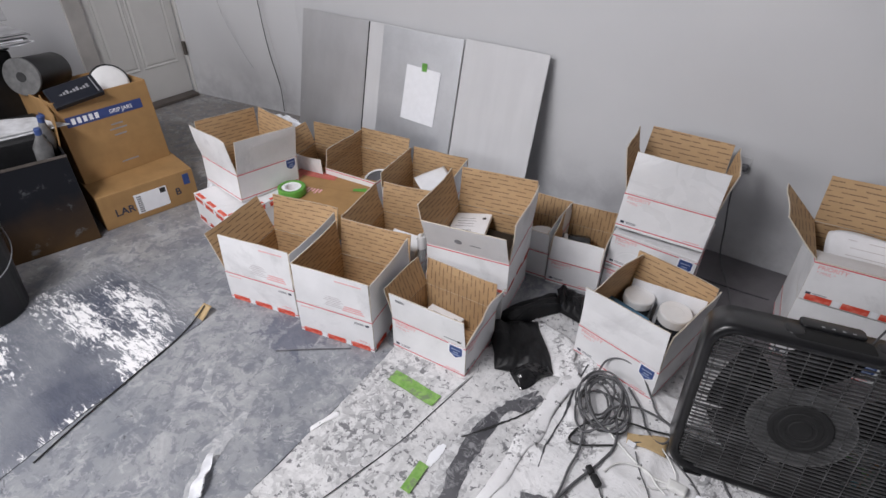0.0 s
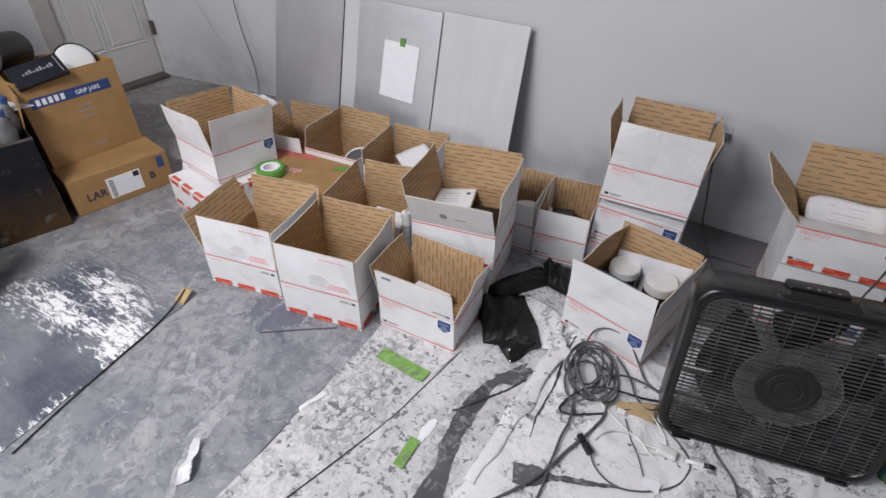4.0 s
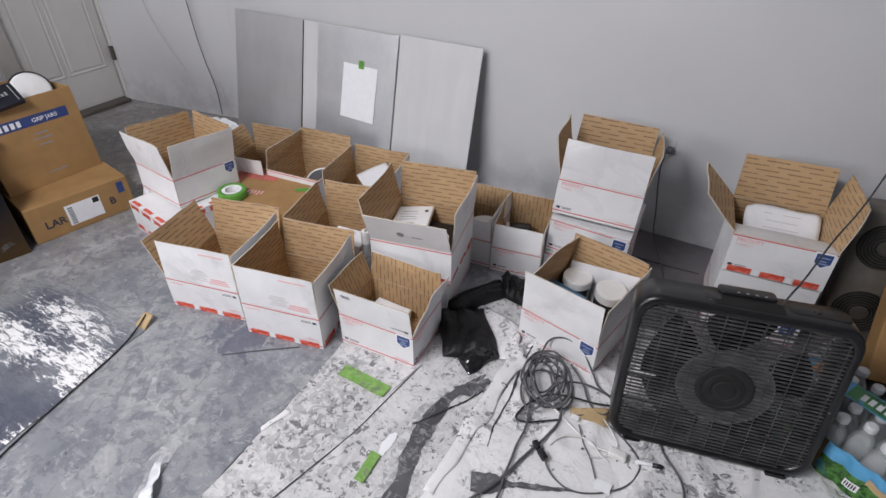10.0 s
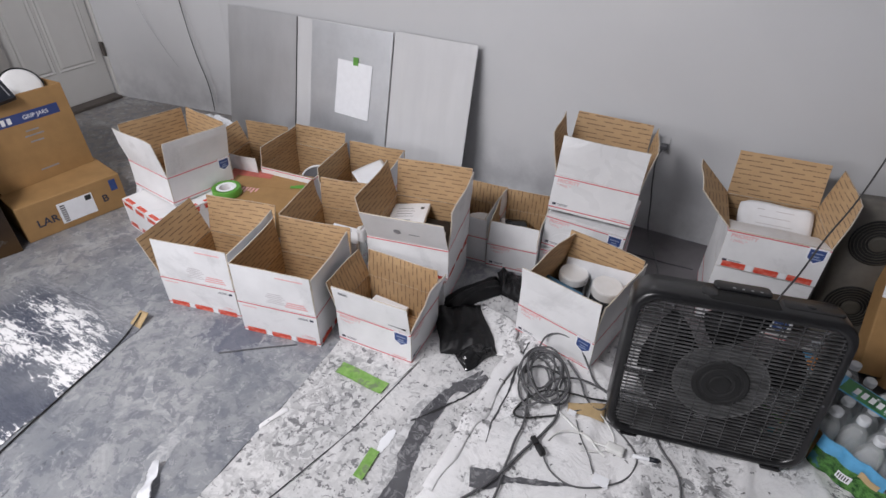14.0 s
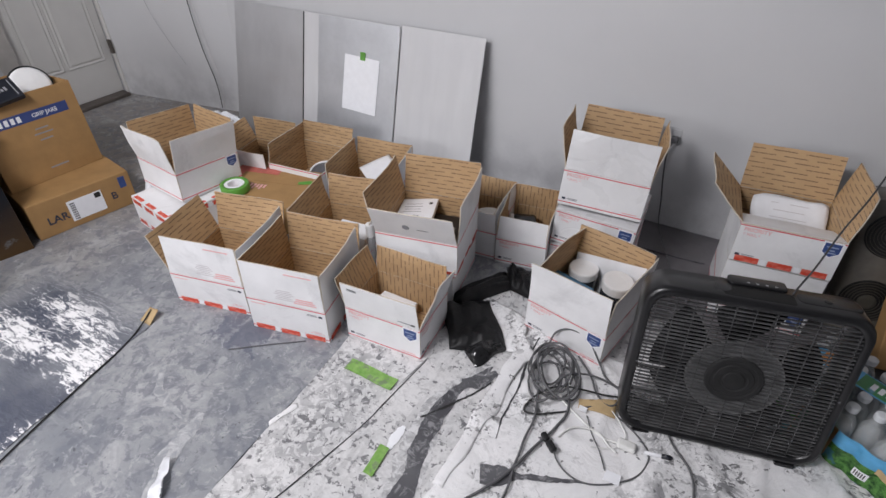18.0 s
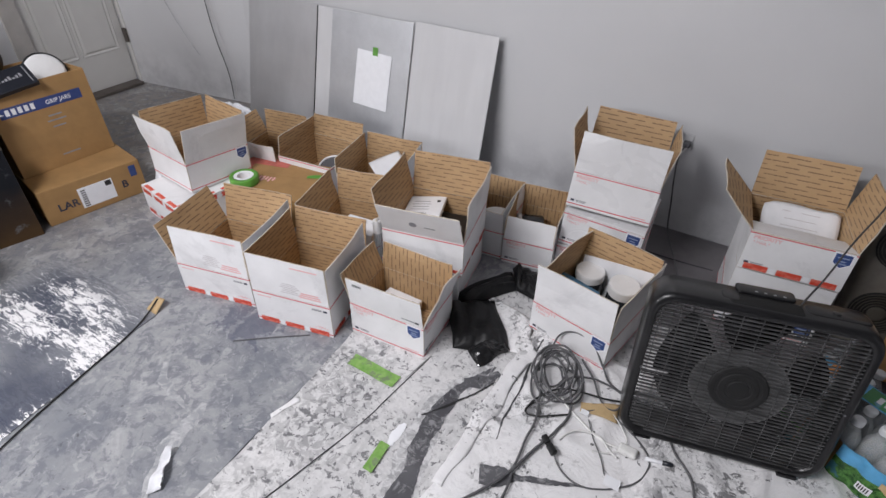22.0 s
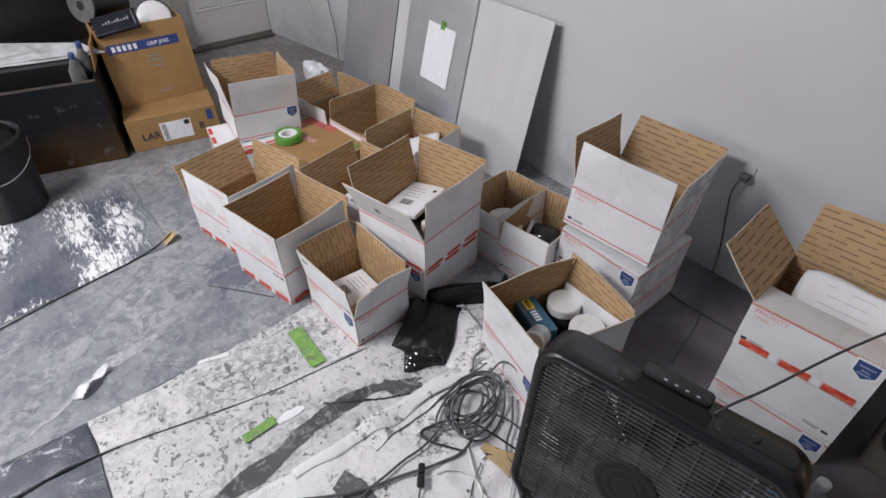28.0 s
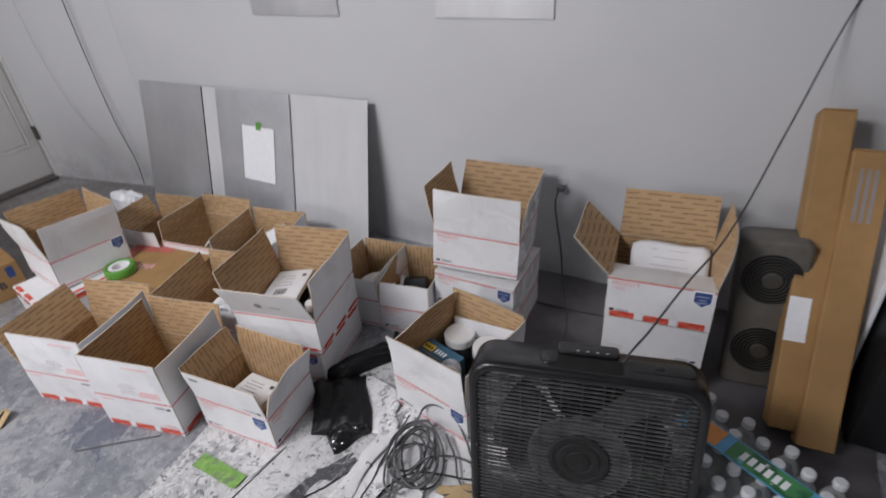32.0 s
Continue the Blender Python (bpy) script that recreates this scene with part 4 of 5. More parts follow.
for at, w, h, r in (((-0.493, 1.167), 0.185, 0.05, 0), ((-0.297, 0.917), 0.032, 0.098, 2)):
    gt = thing("green_tape_strip", pose(at[0], at[1], 0.0125, 0, 0, r), "green masking tape strip stuck on the cloth", "tape", "green tape strips")
    part("strip", patch([(-w / 2, -h / 2), (w / 2, -h / 2), (w / 2, h / 2), (-w / 2, h / 2)], 8, 4, lambda u, v, x, y: 0.001, 2, 0.004, 0.0008), GREEN_WORN, gt)
sc = thing("white_scrap", pose(-0.780, 0.571, 0, 0, 0, 32), "torn white plastic scrap on the floor", "scrap")
smooth(part("scrap", patch([(-0.022, -0.06), (0.03, -0.05), (0.012, 0.06), (-0.015, 0.05)], 8, 12, wr(25, 0.03, 60), 9, 0.03), PLASTICBAG, sc))
rod = thing("thin_rod", pose(0, 0, 0), "thin grey metal rod on the concrete", "rod")
tube("rod", [(-0.995, 1.019, 0.003), (-0.901, 1.096, 0.003), (-0.787, 1.183, 0.003)], 0.0025, GREY_PLASTIC, rod)

k = Mat("dusty_white_smear", 0.6).world()
g = k.noise(30, 6, 0.7, distort=0.6)
k.colour(k.mix(k.step(g, 0.42, 0.64), (0.29, 0.30, 0.32), (0.52, 0.52, 0.53))).bump(g, 0.15, 0.002)
SMEAR = k.m
for pts, ws, sd in (([(-0.868, 0.79), (-0.85, 0.715), (-0.835, 0.63), (-0.79, 0.55), (-0.735, 0.46), (-0.69, 0.36)], [0.02, 0.055, 0.06, 0.03, 0.018, 0.005], 3), ([(-1.14, 0.87), (-1.06, 0.78), (-0.96, 0.755), (-0.875, 0.742)], [0.012, 0.03, 0.022, 0.008], 8)):
    part("paint_smear", ribbon(pts, ws, lambda u, v, x, y: 0.0012, sd, 70), SMEAR, floor, "white dusty smear")

# ---- black bag ----
bag = thing("black_plastic_bag", pose(0, 0, 0.008), "crumpled black plastic bag on the drop cloth", "bag")


def heap(cx, cy, rx, ry, h, seed, rot=0.0, fr=11):
    bm = bmesh.new()
    n, m = 40, 14
    c0, s0 = math.cos(rot), math.sin(rot)
    rings = []
    for j in range(1, m + 1):
        ring = []
        for i in range(n):
            a = 2 * math.pi * i / n
            e = (abs(math.cos(a)) ** 4 + abs(math.sin(a)) ** 4) ** -0.25
            t = j / m
            wob = 1 + 0.14 * noise.noise((2.2 * math.cos(a), 2.2 * math.sin(a), seed))
            x, y = rx * e * t * wob * math.cos(a), ry * e * t * wob * math.sin(a)
            x, y = cx + c0 * x - s0 * y, cy + s0 * x + c0 * y
            z = h * (1 - t**3) * (0.75 + 0.7 * noise.noise((x * fr, y * fr, seed))) + 0.35 * h * noise.noise((x * fr * 3, y * fr * 3, seed)) * (1 - t)
            ring.append(bm.verts.new((x, y, max(0.002, z))))
        rings.append(ring)
    top = bm.verts.new((cx, cy, h * 0.8))
    for i in range(n):
        bm.faces.new((top, rings[0][i], rings[0][(i + 1) % n]))
    for a, b in zip(rings, rings[1:]):
        for i in range(n):
            bm.faces.new((a[i], b[i], b[(i + 1) % n], a[(i + 1) % n]))
    return bm


def crumple(amp, seed, edge=0.16):
    """Height of a flat, folded bag: long folds, fine crumples, thin at its rim."""
    def h(u, v, x, y):
        e = min(1.0, min(u, 1 - u) / edge) * min(1.0, min(v, 1 - v) / edge)
        e = math.sqrt(max(0.0, e))
        fold = abs(noise.noise((u * 2.6, v * 1.2, seed))) * 0.9
        fine = noise.noise((u * 7, v * 6, seed + 4)) * 0.14 + abs(noise.noise((u * 15, v * 9, seed + 9))) * 0.10
        return 0.004 + amp * e * (0.55 + fold + fine)
    return h


BAGSHINE = plain("glossy_black_film", (0.012, 0.012, 0.013), 0.14, vary=0.3, scale=20)
smooth(part("bag_body", patch([(-0.314, 1.385), (-0.134, 1.486), (-0.294, 1.686), (-0.46, 1.567)], 44, 50, crumple(0.042, 4), 3, 0.022), BAG, bag))
part("bag_end", patch([(-0.289, 1.423), (-0.21, 1.363), (-0.132, 1.483), (-0.195, 1.511)], 14, 26, crumple(0.035, 24, 0.3), 5, 0.026), BAGSHINE, bag, "shiny crumpled end")
smooth(part("bag_neck", patch([(-0.453, 1.603), (-0.353, 1.625), (-0.246, 1.808), (-0.318, 1.883)], 24, 40, crumple(0.05, 11), 7, 0.02), BAG, bag))
part("bag_tail", patch([(-0.271, 1.788), (-0.165, 1.764), (-0.213, 1.92), (-0.333, 1.908)], 24, 24, crumple(0.045, 17), 9, 0.02), BAG, bag)

# ---- things in the cartons ----


def jar(x, y, z, r, h, label, lid=LIDWHITE, body=JARGREY, tilt=(0, 0)):
    t = thing("jar", pose(x, y, z, tilt[0], tilt[1], 0), label, "jar", "jars in the carton")
    smooth(part("jar_body", lathe([(r * 0.9, 0), (r * 0.97, 0.006), (r * 0.97, h * 0.78), (r * 0.9, h * 0.82)]), body, t))
    part("lid", lathe([(r, h * 0.8), (r * 1.02, h * 0.82), (r * 1.02, h * 0.97), (r * 0.97, h), (r * 0.5, h * 0.995), (r * 0.48, h * 0.99)]), lid, t, "white screw lid")
    return t


jar(-0.012, 1.866, 0.009, 0.053, 0.160, "dark jar with a white screw lid")
jar(0.117, 1.818, 0.012, 0.053, 0.188, "dark jar with a white screw lid", tilt=(2, 2))
jar(0.030, 1.715, 0.152, 0.036, 0.085, "white wrapped jar with blue print among the jars", lid=LIDWHITE, body=WRAPPED, tilt=(58, 40))
bc = thing("blue_carton", pose(-0.108, 1.810, 0.013, 0, 0, -16), "blue and yellow printed carton among the jars", "carton")
part("body", box_bm(0, 0.172, -0.070, 0.0, 0, 0.155, 0.002), BLUECARD, bc)
part("yellow_label", box_bm(0.024, 0.068, -0.050, -0.022, 0.1555, 0.1562), YELLOWCARD, bc, "yellow printed label")
for i in range(3):
    part("dark_stroke", box_bm(0.030 + 0.012 * i, 0.038 + 0.012 * i, -0.041, -0.031, 0.1563, 0.1566), BLACK_INK, bc)
for i in range(4):
    part("pale_stroke", box_bm(0.076 + 0.012 * i, 0.084 + 0.012 * i, -0.046, -0.026, 0.1555, 0.1560), PAPER, bc)
part("print_line", box_bm(0.02, 0.15, -0.064, -0.060, 0.1555, 0.1560), GREY_INK, bc)
wp = thing("white_card_liner", pose(-0.058, 1.914, 0.006, -2, 0, -12), "white card liner standing in the jar carton", "card")
part("card", loft([[(0, y, 0), (0.262, y, 0), (0.262, y, 0.236), (0, y, 0.182)] for y in (-0.0015, 0.0015)]), PAPER, wp)


def parcel(x, y, z, yaw, w, d, h, label, lines=True, tilt=(0, 0)):
    t = thing("parcel", pose(x, y, z, tilt[0], tilt[1], yaw), label, "parcel")
    part("wrap", box_bm(-w / 2, w / 2, -d / 2, d / 2, 0, h, 0.003), PAPER, t)
    if lines:
        lb = part("shipping_label", box_bm(-w * 0.46, w * 0.46, -d * 0.46, d * 0.46, h + 0.0005, h + 0.001), PAPER, t, "white shipping label")
        for i in range(9):
            bar("barcode_bar", 0.0022 + 0.0015 * (i % 3 == 0), d * 0.16, BLACK_INK, lb, pose(-w * 0.2 + i * 0.0055, -d * 0.18, h + 0.0012))
        for i in range(4):
            bar("print_line", w * (0.5 - 0.08 * (i % 2)), 0.0025, GREY_INK, lb, pose(-w * 0.1, d * (0.02 + 0.09 * i), h + 0.0012))
        bar("code_square", 0.014, 0.014, BLACK_INK, lb, pose(w * 0.34, d * 0.30, h + 0.0012))
    return t


parcel(-0.668, 1.752, 0.246, 19, 0.150, 0.205, 0.018, "white parcel with a shipping label in a carton", tilt=(1, -8))
ob = thing("dark_parcel", pose(-0.60, 1.72, 0.155, 0, 0, 13), "dark wrapped bundle under a white parcel", "parcel")
part("wrap", box_bm(-0.12, 0.12, -0.12, 0.12, 0, 0.075, 0.012), BLACK_PLASTIC, ob)
jar(-0.47, 1.66, 0.165, 0.018, 0.145, "small clear bottle with a white cap", body=CLEAR)
parcel(-0.577, 1.404, 0.040, 2, 0.142, 0.165, 0.035, "white labelled parcel lying in a carton", tilt=(-5, 2))
parcel(-0.909, 1.642, 0.10, 14, 0.14, 0.10, 0.07, "white parcel lying in an open carton", tilt=(0, 6))
jar(-0.774, 1.588, 0.0, 0.016, 0.27, "slim clear bottle with a white cap", body=CLEAR)
jar(-1.232, 1.254, 0.005, 0.012, 0.15, "tiny clear vial with a bright cap", body=CLEAR)
jl = thing("round_lid", pose(-1.371, 2.025, 0.10, 18, 0, 0), "dark round lid with a white rim in a carton", "lid")
smooth(part("disc", lathe([(0.05, 0), (0.066, 0.012), (0.066, 0.03), (0.05, 0.036)]), GREY_PLASTIC, jl))
tube("rim", [(0.064 * math.cos(a), 0.064 * math.sin(a), 0.036) for a in np.linspace(0.2, 3.6, 12)], 0.005, LIDWHITE, jl, "white rim")
fo = thing("white_foam_sheet", pose(0, 0, 0), "white foam sheet lying askew in an open carton", "foam sheet")
smooth(part("sheet", patch([(-1.19, 2.075), (-1.06, 1.985), (-0.992, 2.11), (-1.105, 2.205)], 10, 10, lambda u, v, x, y: 0.168 + 0.035 * v + 0.004 * noise.noise((x * 9, y * 9, 1.0)), 3, 0.006, 0.003), PAPER, fo))
gj = thing("black_jar", pose(-0.402, 2.128, 0.064, 0, 90, 24), "black jar with a cream rim lying in a narrow carton", "jar")
smooth(part("body", lathe([(0.050, 0), (0.056, 0.008), (0.056, 0.088), (0.050, 0.098), (0.03, 0.100)]), JARGREY, gj))
part("rim", lathe([(0.054, -0.016), (0.058, -0.013), (0.058, -0.001), (0.054, 0.0005)]), LIDWHITE, gj, "cream screw lid")
pj = thing("pale_tub", pose(-0.486, 2.051, 0.005), "pale grey tub in a narrow carton", "tub")
smooth(part("body", lathe([(0.07, 0), (0.075, 0.02), (0.075, 0.12), (0.07, 0.13)]), LIDWHITE, pj))
pb = thing("white_paper_bundle", pose(0.583, 2.252, 0.255, 0, 0, 7), "bundle of white paper in an open carton", "paper")
for i in range(3):
    smooth(part("sheet", patch([(-0.125 + 0.003 * i, -0.055), (0.13, -0.06), (0.12, 0.075), (-0.115, 0.075)], 20, 12, lambda u, v, x, y, i=i: 0.004 * i + 0.03 + 0.105 * v - 0.10 * max(0, abs(u - 0.5) - 0.40) + 0.006 * noise.noise((x * 14, y * 14, i * 0.4)), i, 0.010, 0.001), PAPER, pb))
for i in range(5):
    bar("print_line", 0.12 - 0.02 * (i % 2), 0.002, FAINT_INK, pb, pose(0.0, -0.035 + 0.022 * i, 0.058 + 0.0172 * i, 38, 0, 0))
wb = thing("white_plastic_bag", pose(-2.125, 2.105, 0, 0, 0, -4), "crumpled white plastic bag by the wall", "bag")
rings = []
for j, (rx, ry, z) in enumerate(((0.085, 0.045, 0.001), (0.10, 0.055, 0.03), (0.11, 0.055, 0.10), (0.125, 0.050, 0.17), (0.132, 0.048, 0.215), (0.10, 0.030, 0.235), (0.05, 0.012, 0.232))):
    ring_pts = []
    for i in range(28):
        a = 2 * math.pi * i / 28
        f = 1 + 0.30 * noise.noise((2.6 * math.cos(a), 2.6 * math.sin(a), j * 0.7)) * min(1, j)
        ring_pts.append((rx * f * math.cos(a), ry * f * math.sin(a), z + (0.022 * noise.noise((5 * math.cos(a), 4 * math.sin(a), j * 1.3)) if j else 0)))
    rings.append(ring_pts)
part("bag", loft(rings), PLASTICBAG, wb)

# ---- brown priority carton with a tape roll ----
FADED_RED = plain("faded_red_print", (0.50, 0.13, 0.10), 0.6, vary=0.3, scale=18)
bx = thing("brown_carton", pose(-1.662, 1.55, 0, 0, 0, 16), "brown carton with faded red print, closed", "cardboard box")
part("body", box_bm(0, 0.44, 0, 0.335, 0, 0.142, 0.003), BROWN, bx)
part("red_tape", box_bm(0.004, 0.03, 0.05, 0.10, 0.1430, 0.1436), RED_INK, bx)
part("red_corner", box_bm(0.005, 0.225, 0.262, 0.326, 0.1424, 0.1428), FADED_RED, bx, "faded red printed corner")
part("red_band", box_bm(0.004, 0.055, 0.02, 0.2615, 0.1424, 0.1428), FADED_RED, bx)
for i in range(5):
    part("red_stroke", box_bm(0.14 + 0.017 * i, 0.15 + 0.017 * i, 0.135 - 0.012 * (i % 2), 0.165, 0.1424, 0.1428), RED_TEXT, bx)
part("seam_tape", box_bm(0, 0.40, 0.19, 0.192, 0.1424, 0.1427), BROWN, bx)
tr = thing("tape_roll", pose(-1.585, 1.660, 0.1435, 0, 0, 30), "roll of green masking tape on a brown carton", "tape roll")
n = 40
cs = [(math.cos(2 * math.pi * i / n), math.sin(2 * math.pi * i / n)) for i in range(n)]
ring = lambda r, z: [(r * c, r * s, z) for c, s in cs]
smooth(part("tape", loft([ring(0.063, 0.002), ring(0.064, 0.004), ring(0.064, 0.035), ring(0.063, 0.037), ring(0.045, 0.037), ring(0.045, 0.002)], close=True), GREEN_TAPE, tr))
part("core", loft([ring(0.0448, 0.001), ring(0.0448, 0.036), ring(0.030, 0.036), ring(0.030, 0.001)], close=True), PAPER, tr, "pale cardboard core")
gs = thing("green_tape_scrap", pose(-1.349, 1.865, 0.1432, 0, 0, 30), "short green tape scrap on a brown carton", "tape")
part("scrap", patch([(-0.035, -0.012), (0.035, -0.01), (0.03, 0.012), (-0.035, 0.012)], 6, 3, lambda u, v, x, y: 0.001 + 0.006 * u * v, 1, 0.004, 0.0008), GREEN_TAPE, gs)

# ---- pile at the west end ----
FACE = 79.5
lb = thing("bulb_carton", pose(-2.213, 1.074, 0, 0, 0, FACE), "closed brown bulb carton with a shipping label", "cardboard box")
part("body", box_bm(0, 0.44, 0, 0.46, 0, 0.172, 0.004), BROWN, lb)
text("lettering", "LAR", 0.05, DARK_INK, lb, pose(0.055, -0.0006, 0.055, 90, 0, 0), bold=0.001)
text("lettering", "B", 0.05, DARK_INK, lb, pose(0.335, -0.0006, 0.06, 90, 0, 0), bold=0.001)
sl = part("shipping_label", box_bm(0.15, 0.30, -0.0012, -0.0002, 0.03, 0.13), PAPER, lb, "white shipping label")
part("dark_square", box_bm(0.268, 0.294, -0.0018, -0.0013, 0.10, 0.125), BLACK_INK, sl)
for i in range(8):
    part("barcode_bar", box_bm(0.16, 0.18, -0.0018, -0.0013, 0.036 + 0.011 * i, 0.041 + 0.011 * i), BLACK_INK, sl)
part("blue_tab", box_bm(0.4405, 0.441, 0.05, 0.09, 0.05, 0.15), BLUE_INK, lb)
part("blue_tab", box_bm(0.385, 0.415, -0.0012, -0.0002, 0.10, 0.155), BLUE_INK, lb)
ub = thing("jar_carton", pose(-2.372, 1.116, 0.173, 0, 0, FACE + 7) @ pose(0, 0, 0, -4, 0, 0), "open brown jar carton with a blue printed band", "cardboard box")
UW, UD, UH = 0.415, 0.40, 0.385
part("side_panel", box_bm(0, UW, 0, 0.006, 0, UH, 0.001, seg=1), BROWN, ub)
part("side_panel", box_bm(0, UW, UD - 0.006, UD, 0, UH, 0.001, seg=1), BROWN, ub)
part("side_panel", box_bm(0, 0.006, 0.006, UD - 0.006, 0, UH), BROWN, ub)
part("side_panel", box_bm(UW - 0.006, UW, 0.006, UD - 0.006, 0, UH), BROWN, ub)
part("bottom", box_bm(0.006, UW - 0.006, 0.006, UD - 0.006, 0, 0.006), BROWN, ub)
part("blue_band", box_bm(-0.0012, -0.0002, 0.03, 0.22, 0.267, 0.310), BLUEBAND, ub, "blue printed band")
bb = part("blue_band", box_bm(0.028, 0.366, -0.0012, -0.0002, 0.266, 0.310), BLUEBAND, ub, "blue printed band")
for i in range(5):
    part("pale_stroke", box_bm(0.050 + 0.025 * i, 0.066 + 0.025 * i, -0.0018, -0.0013, 0.275, 0.301), PAPER, bb)
text("lettering", "GRIP JARS", 0.0245, PAPER, bb, pose(0.212, -0.0015, 0.279, 90, 0, 0), bold=0.0003)
for i, z in enumerate((0.225, 0.203, 0.175, 0.045)):
    part("small_print", box_bm(0.20 - 0.012 * (i % 2), 0.255 + 0.012 * (i % 2), -0.0012, -0.0002, z, z + 0.006), GREY_INK, ub)
bx1 = Vector((0.171, 0.977, 0.127)).normalized()
bz1 = Vector((-0.86, 0.06, 0.51))
bz1 = (bz1 - bx1 * bz1.dot(bx1)).normalized()
by1 = bz1.cross(bx1)
BOOK_AT = Matrix(((bx1.x, by1.x, bz1.x, -2.374), (bx1.y, by1.y, bz1.y, 1.125), (bx1.z, by1.z, bz1.z, 0.540), (0, 0, 0, 1)))
dk = thing("dark_booklet_box", BOOK_AT, "dark blue flat box sticking out of a carton", "box")
part("body", box_bm(0, 0.205, 0, 0.024, 0, 0.112, 0.004), NAVY, dk)
for i in range(9):
    part("pale_stroke", box_bm(0.045 + 0.014 * i, 0.054 + 0.014 * i, -0.001, -0.0002, 0.050, 0.058 + 0.006 * (i % 3)), GREY_INK, dk)
# Grey strip paints a shine onto the box edge.
part("edge_shine", box_bm(0.186, 0.190, -0.001, -0.0002, 0.012, 0.10), GREY_INK, dk, "pale strip painted as a shine on the edge")
wd = thing("white_disc", pose(-2.490, 1.428, 0.510, 0, 0, FACE) @ pose(0, 0, 0, 62, 0, 0), "white round lid with a clear rim", "lid")
smooth(part("disc", lathe([(0.02, 0), (0.082, 0.002), (0.082, 0.012), (0.07, 0.016), (0.02, 0.016)], 40), LIDWHITE, wd, at=pose(0, 0.03, 0)))
part("dark_rim", lathe([(0.084, 0), (0.090, 0.002), (0.090, 0.010), (0.084, 0.0115)], 40), BLACK_PLASTIC, wd, at=pose(0, 0.03, -0.002))
cy = thing("black_canister", pose(-2.665, 1.150, 0.612, -99, 0, 35), "black roll with a dull clear end in a carton", "canister")
smooth(part("body", lathe([(0.074, 0), (0.078, 0.006), (0.078, 0.224), (0.074, 0.23)], 40), BLACK_PLASTIC, cy))
part("end", lathe([(0.080, -0.012), (0.082, -0.010), (0.082, -0.001), (0.077, -0.0005)], 40), DUSTY, cy, "dull clear end cap")
part("dark_mark", lathe([(0.022, -0.0135), (0.022, -0.0125), (0.014, -0.0122)], 14), BLACK_PLASTIC, cy)
ob = thing("black_carton", pose(-2.294, 0.614, 0, 0, 0, 75.5), "open black-sprayed carton with a brown foot", "cardboard box")
OW, OD, OH = 0.43, 0.42, 0.415
part("side_panel", box_bm(0, OW, 0, 0.008, 0, OH, 0.002), OVERSPRAY, ob)
part("side_panel", box_bm(0, OW, OD - 0.008, OD, 0, OH, 0.002), OVERSPRAY, ob)
part("side_panel", box_bm(0, 0.008, 0.008, OD - 0.008, 0, OH), OVERSPRAY, ob)
part("side_panel", box_bm(OW - 0.008, OW, 0.008, OD - 0.008, 0, OH), OVERSPRAY, ob)
part("bottom", box_bm(0.008, OW - 0.008, 0.008, OD - 0.008, 0, 0.008), OVERSPRAY, ob)
part("rim_tape", box_bm(-0.001, OW + 0.001, -0.003, -0.0005, OH - 0.008, OH + 0.003), DARKWOOD, ob, "worn dark rim")
part("flap", slab((OW, 0.10, OH), (0, 1, 0), (0.17, 0, 0.985), (0.985, 0, -0.17), OD - 0.10, 0.13, 0.004, 0.005), (BROWN, BROWN, BROWN), ob, "plain brown flap standing up")
for (x, y, h) in ((-2.268, 0.975, 0.20), (-2.345, 1.025, 0.22)):
    bt = thing("dusty_bottle", pose(x, y, 0.335, -3, 10, 0), "dusty clear bottle with a blue cap", "bottle", "dusty bottles")
    smooth(part("body", lathe([(0.03, 0), (0.033, 0.01), (0.033, h * 0.6), (0.014, h * 0.82), (0.013, h * 0.88)], 20), DUSTY, bt))
    part("cap", lathe([(0.012, h * 0.88), (0.013, h * 0.89), (0.013, h), (0.010, h + 0.003)], 16), BLUE_INK, bt, "dark blue cap")
PRINTED = plain("dim_printed_paper", (0.56, 0.565, 0.58), 0.55, vary=0.3, scale=16)
ps = thing("paper_pile", pose(0, 0, 0), "flat white printed papers lying over a black carton", "paper")
for i in range(2):
    part("sheet", patch([(-2.440 - 0.03 * i, 0.50), (-2.294 - 0.02 * i, 1.128 - 0.03 * i), (-2.46, 1.06), (-2.90, 0.50)], 16, 12, lambda u, v, x, y, i=i: 0.486 + 0.006 * i + 0.01 * v + 0.004 * noise.noise((x * 5, y * 5, i * 3.0)), i, 0.006, 0.001), PRINTED, ps)
for x, y, ln, rz in ((-2.60, 0.675, 0.22, 12), (-2.50, 0.866, 0.18, 14), (-2.46, 0.76, 0.26, 98), (-2.62, 0.70, 0.22, 98)):
    bar("print_line", ln, 0.004, GREY_INK, ps, pose(x, y, 0.4975, 0, 0, rz) @ pose(0, 0, 0.006))
fd = thing("dark_bundle", pose(-2.294, 0.614, 0, 0, 0, 75.5), "dark packed bundle filling the black carton", "bundle")
part("block", box_bm(0.02, OW - 0.02, 0.10, OD - 0.02, 0.0085, 0.483, 0.015), BLACK_PLASTIC, fd)
gb = thing("black_case", pose(-3.145, 0.388, 0), "tall black case standing behind the cartons", "case")
part("body", box_bm(0, 0.36, 0, 0.79, 0, 0.70, 0.012), BLACK_PLASTIC, gb)
part("lid", box_bm(-0.004, 0.364, -0.004, 0.794, 0.702, 0.728, 0.008), BLACK_PLASTIC, gb)
GREYPAPER = plain("grey_printed_paper", (0.34, 0.34, 0.35), 0.5, vary=0.35, scale=14)
mg = thing("paper_stack", pose(0, 0, 0), "stack of white and grey papers on a black case", "paper")
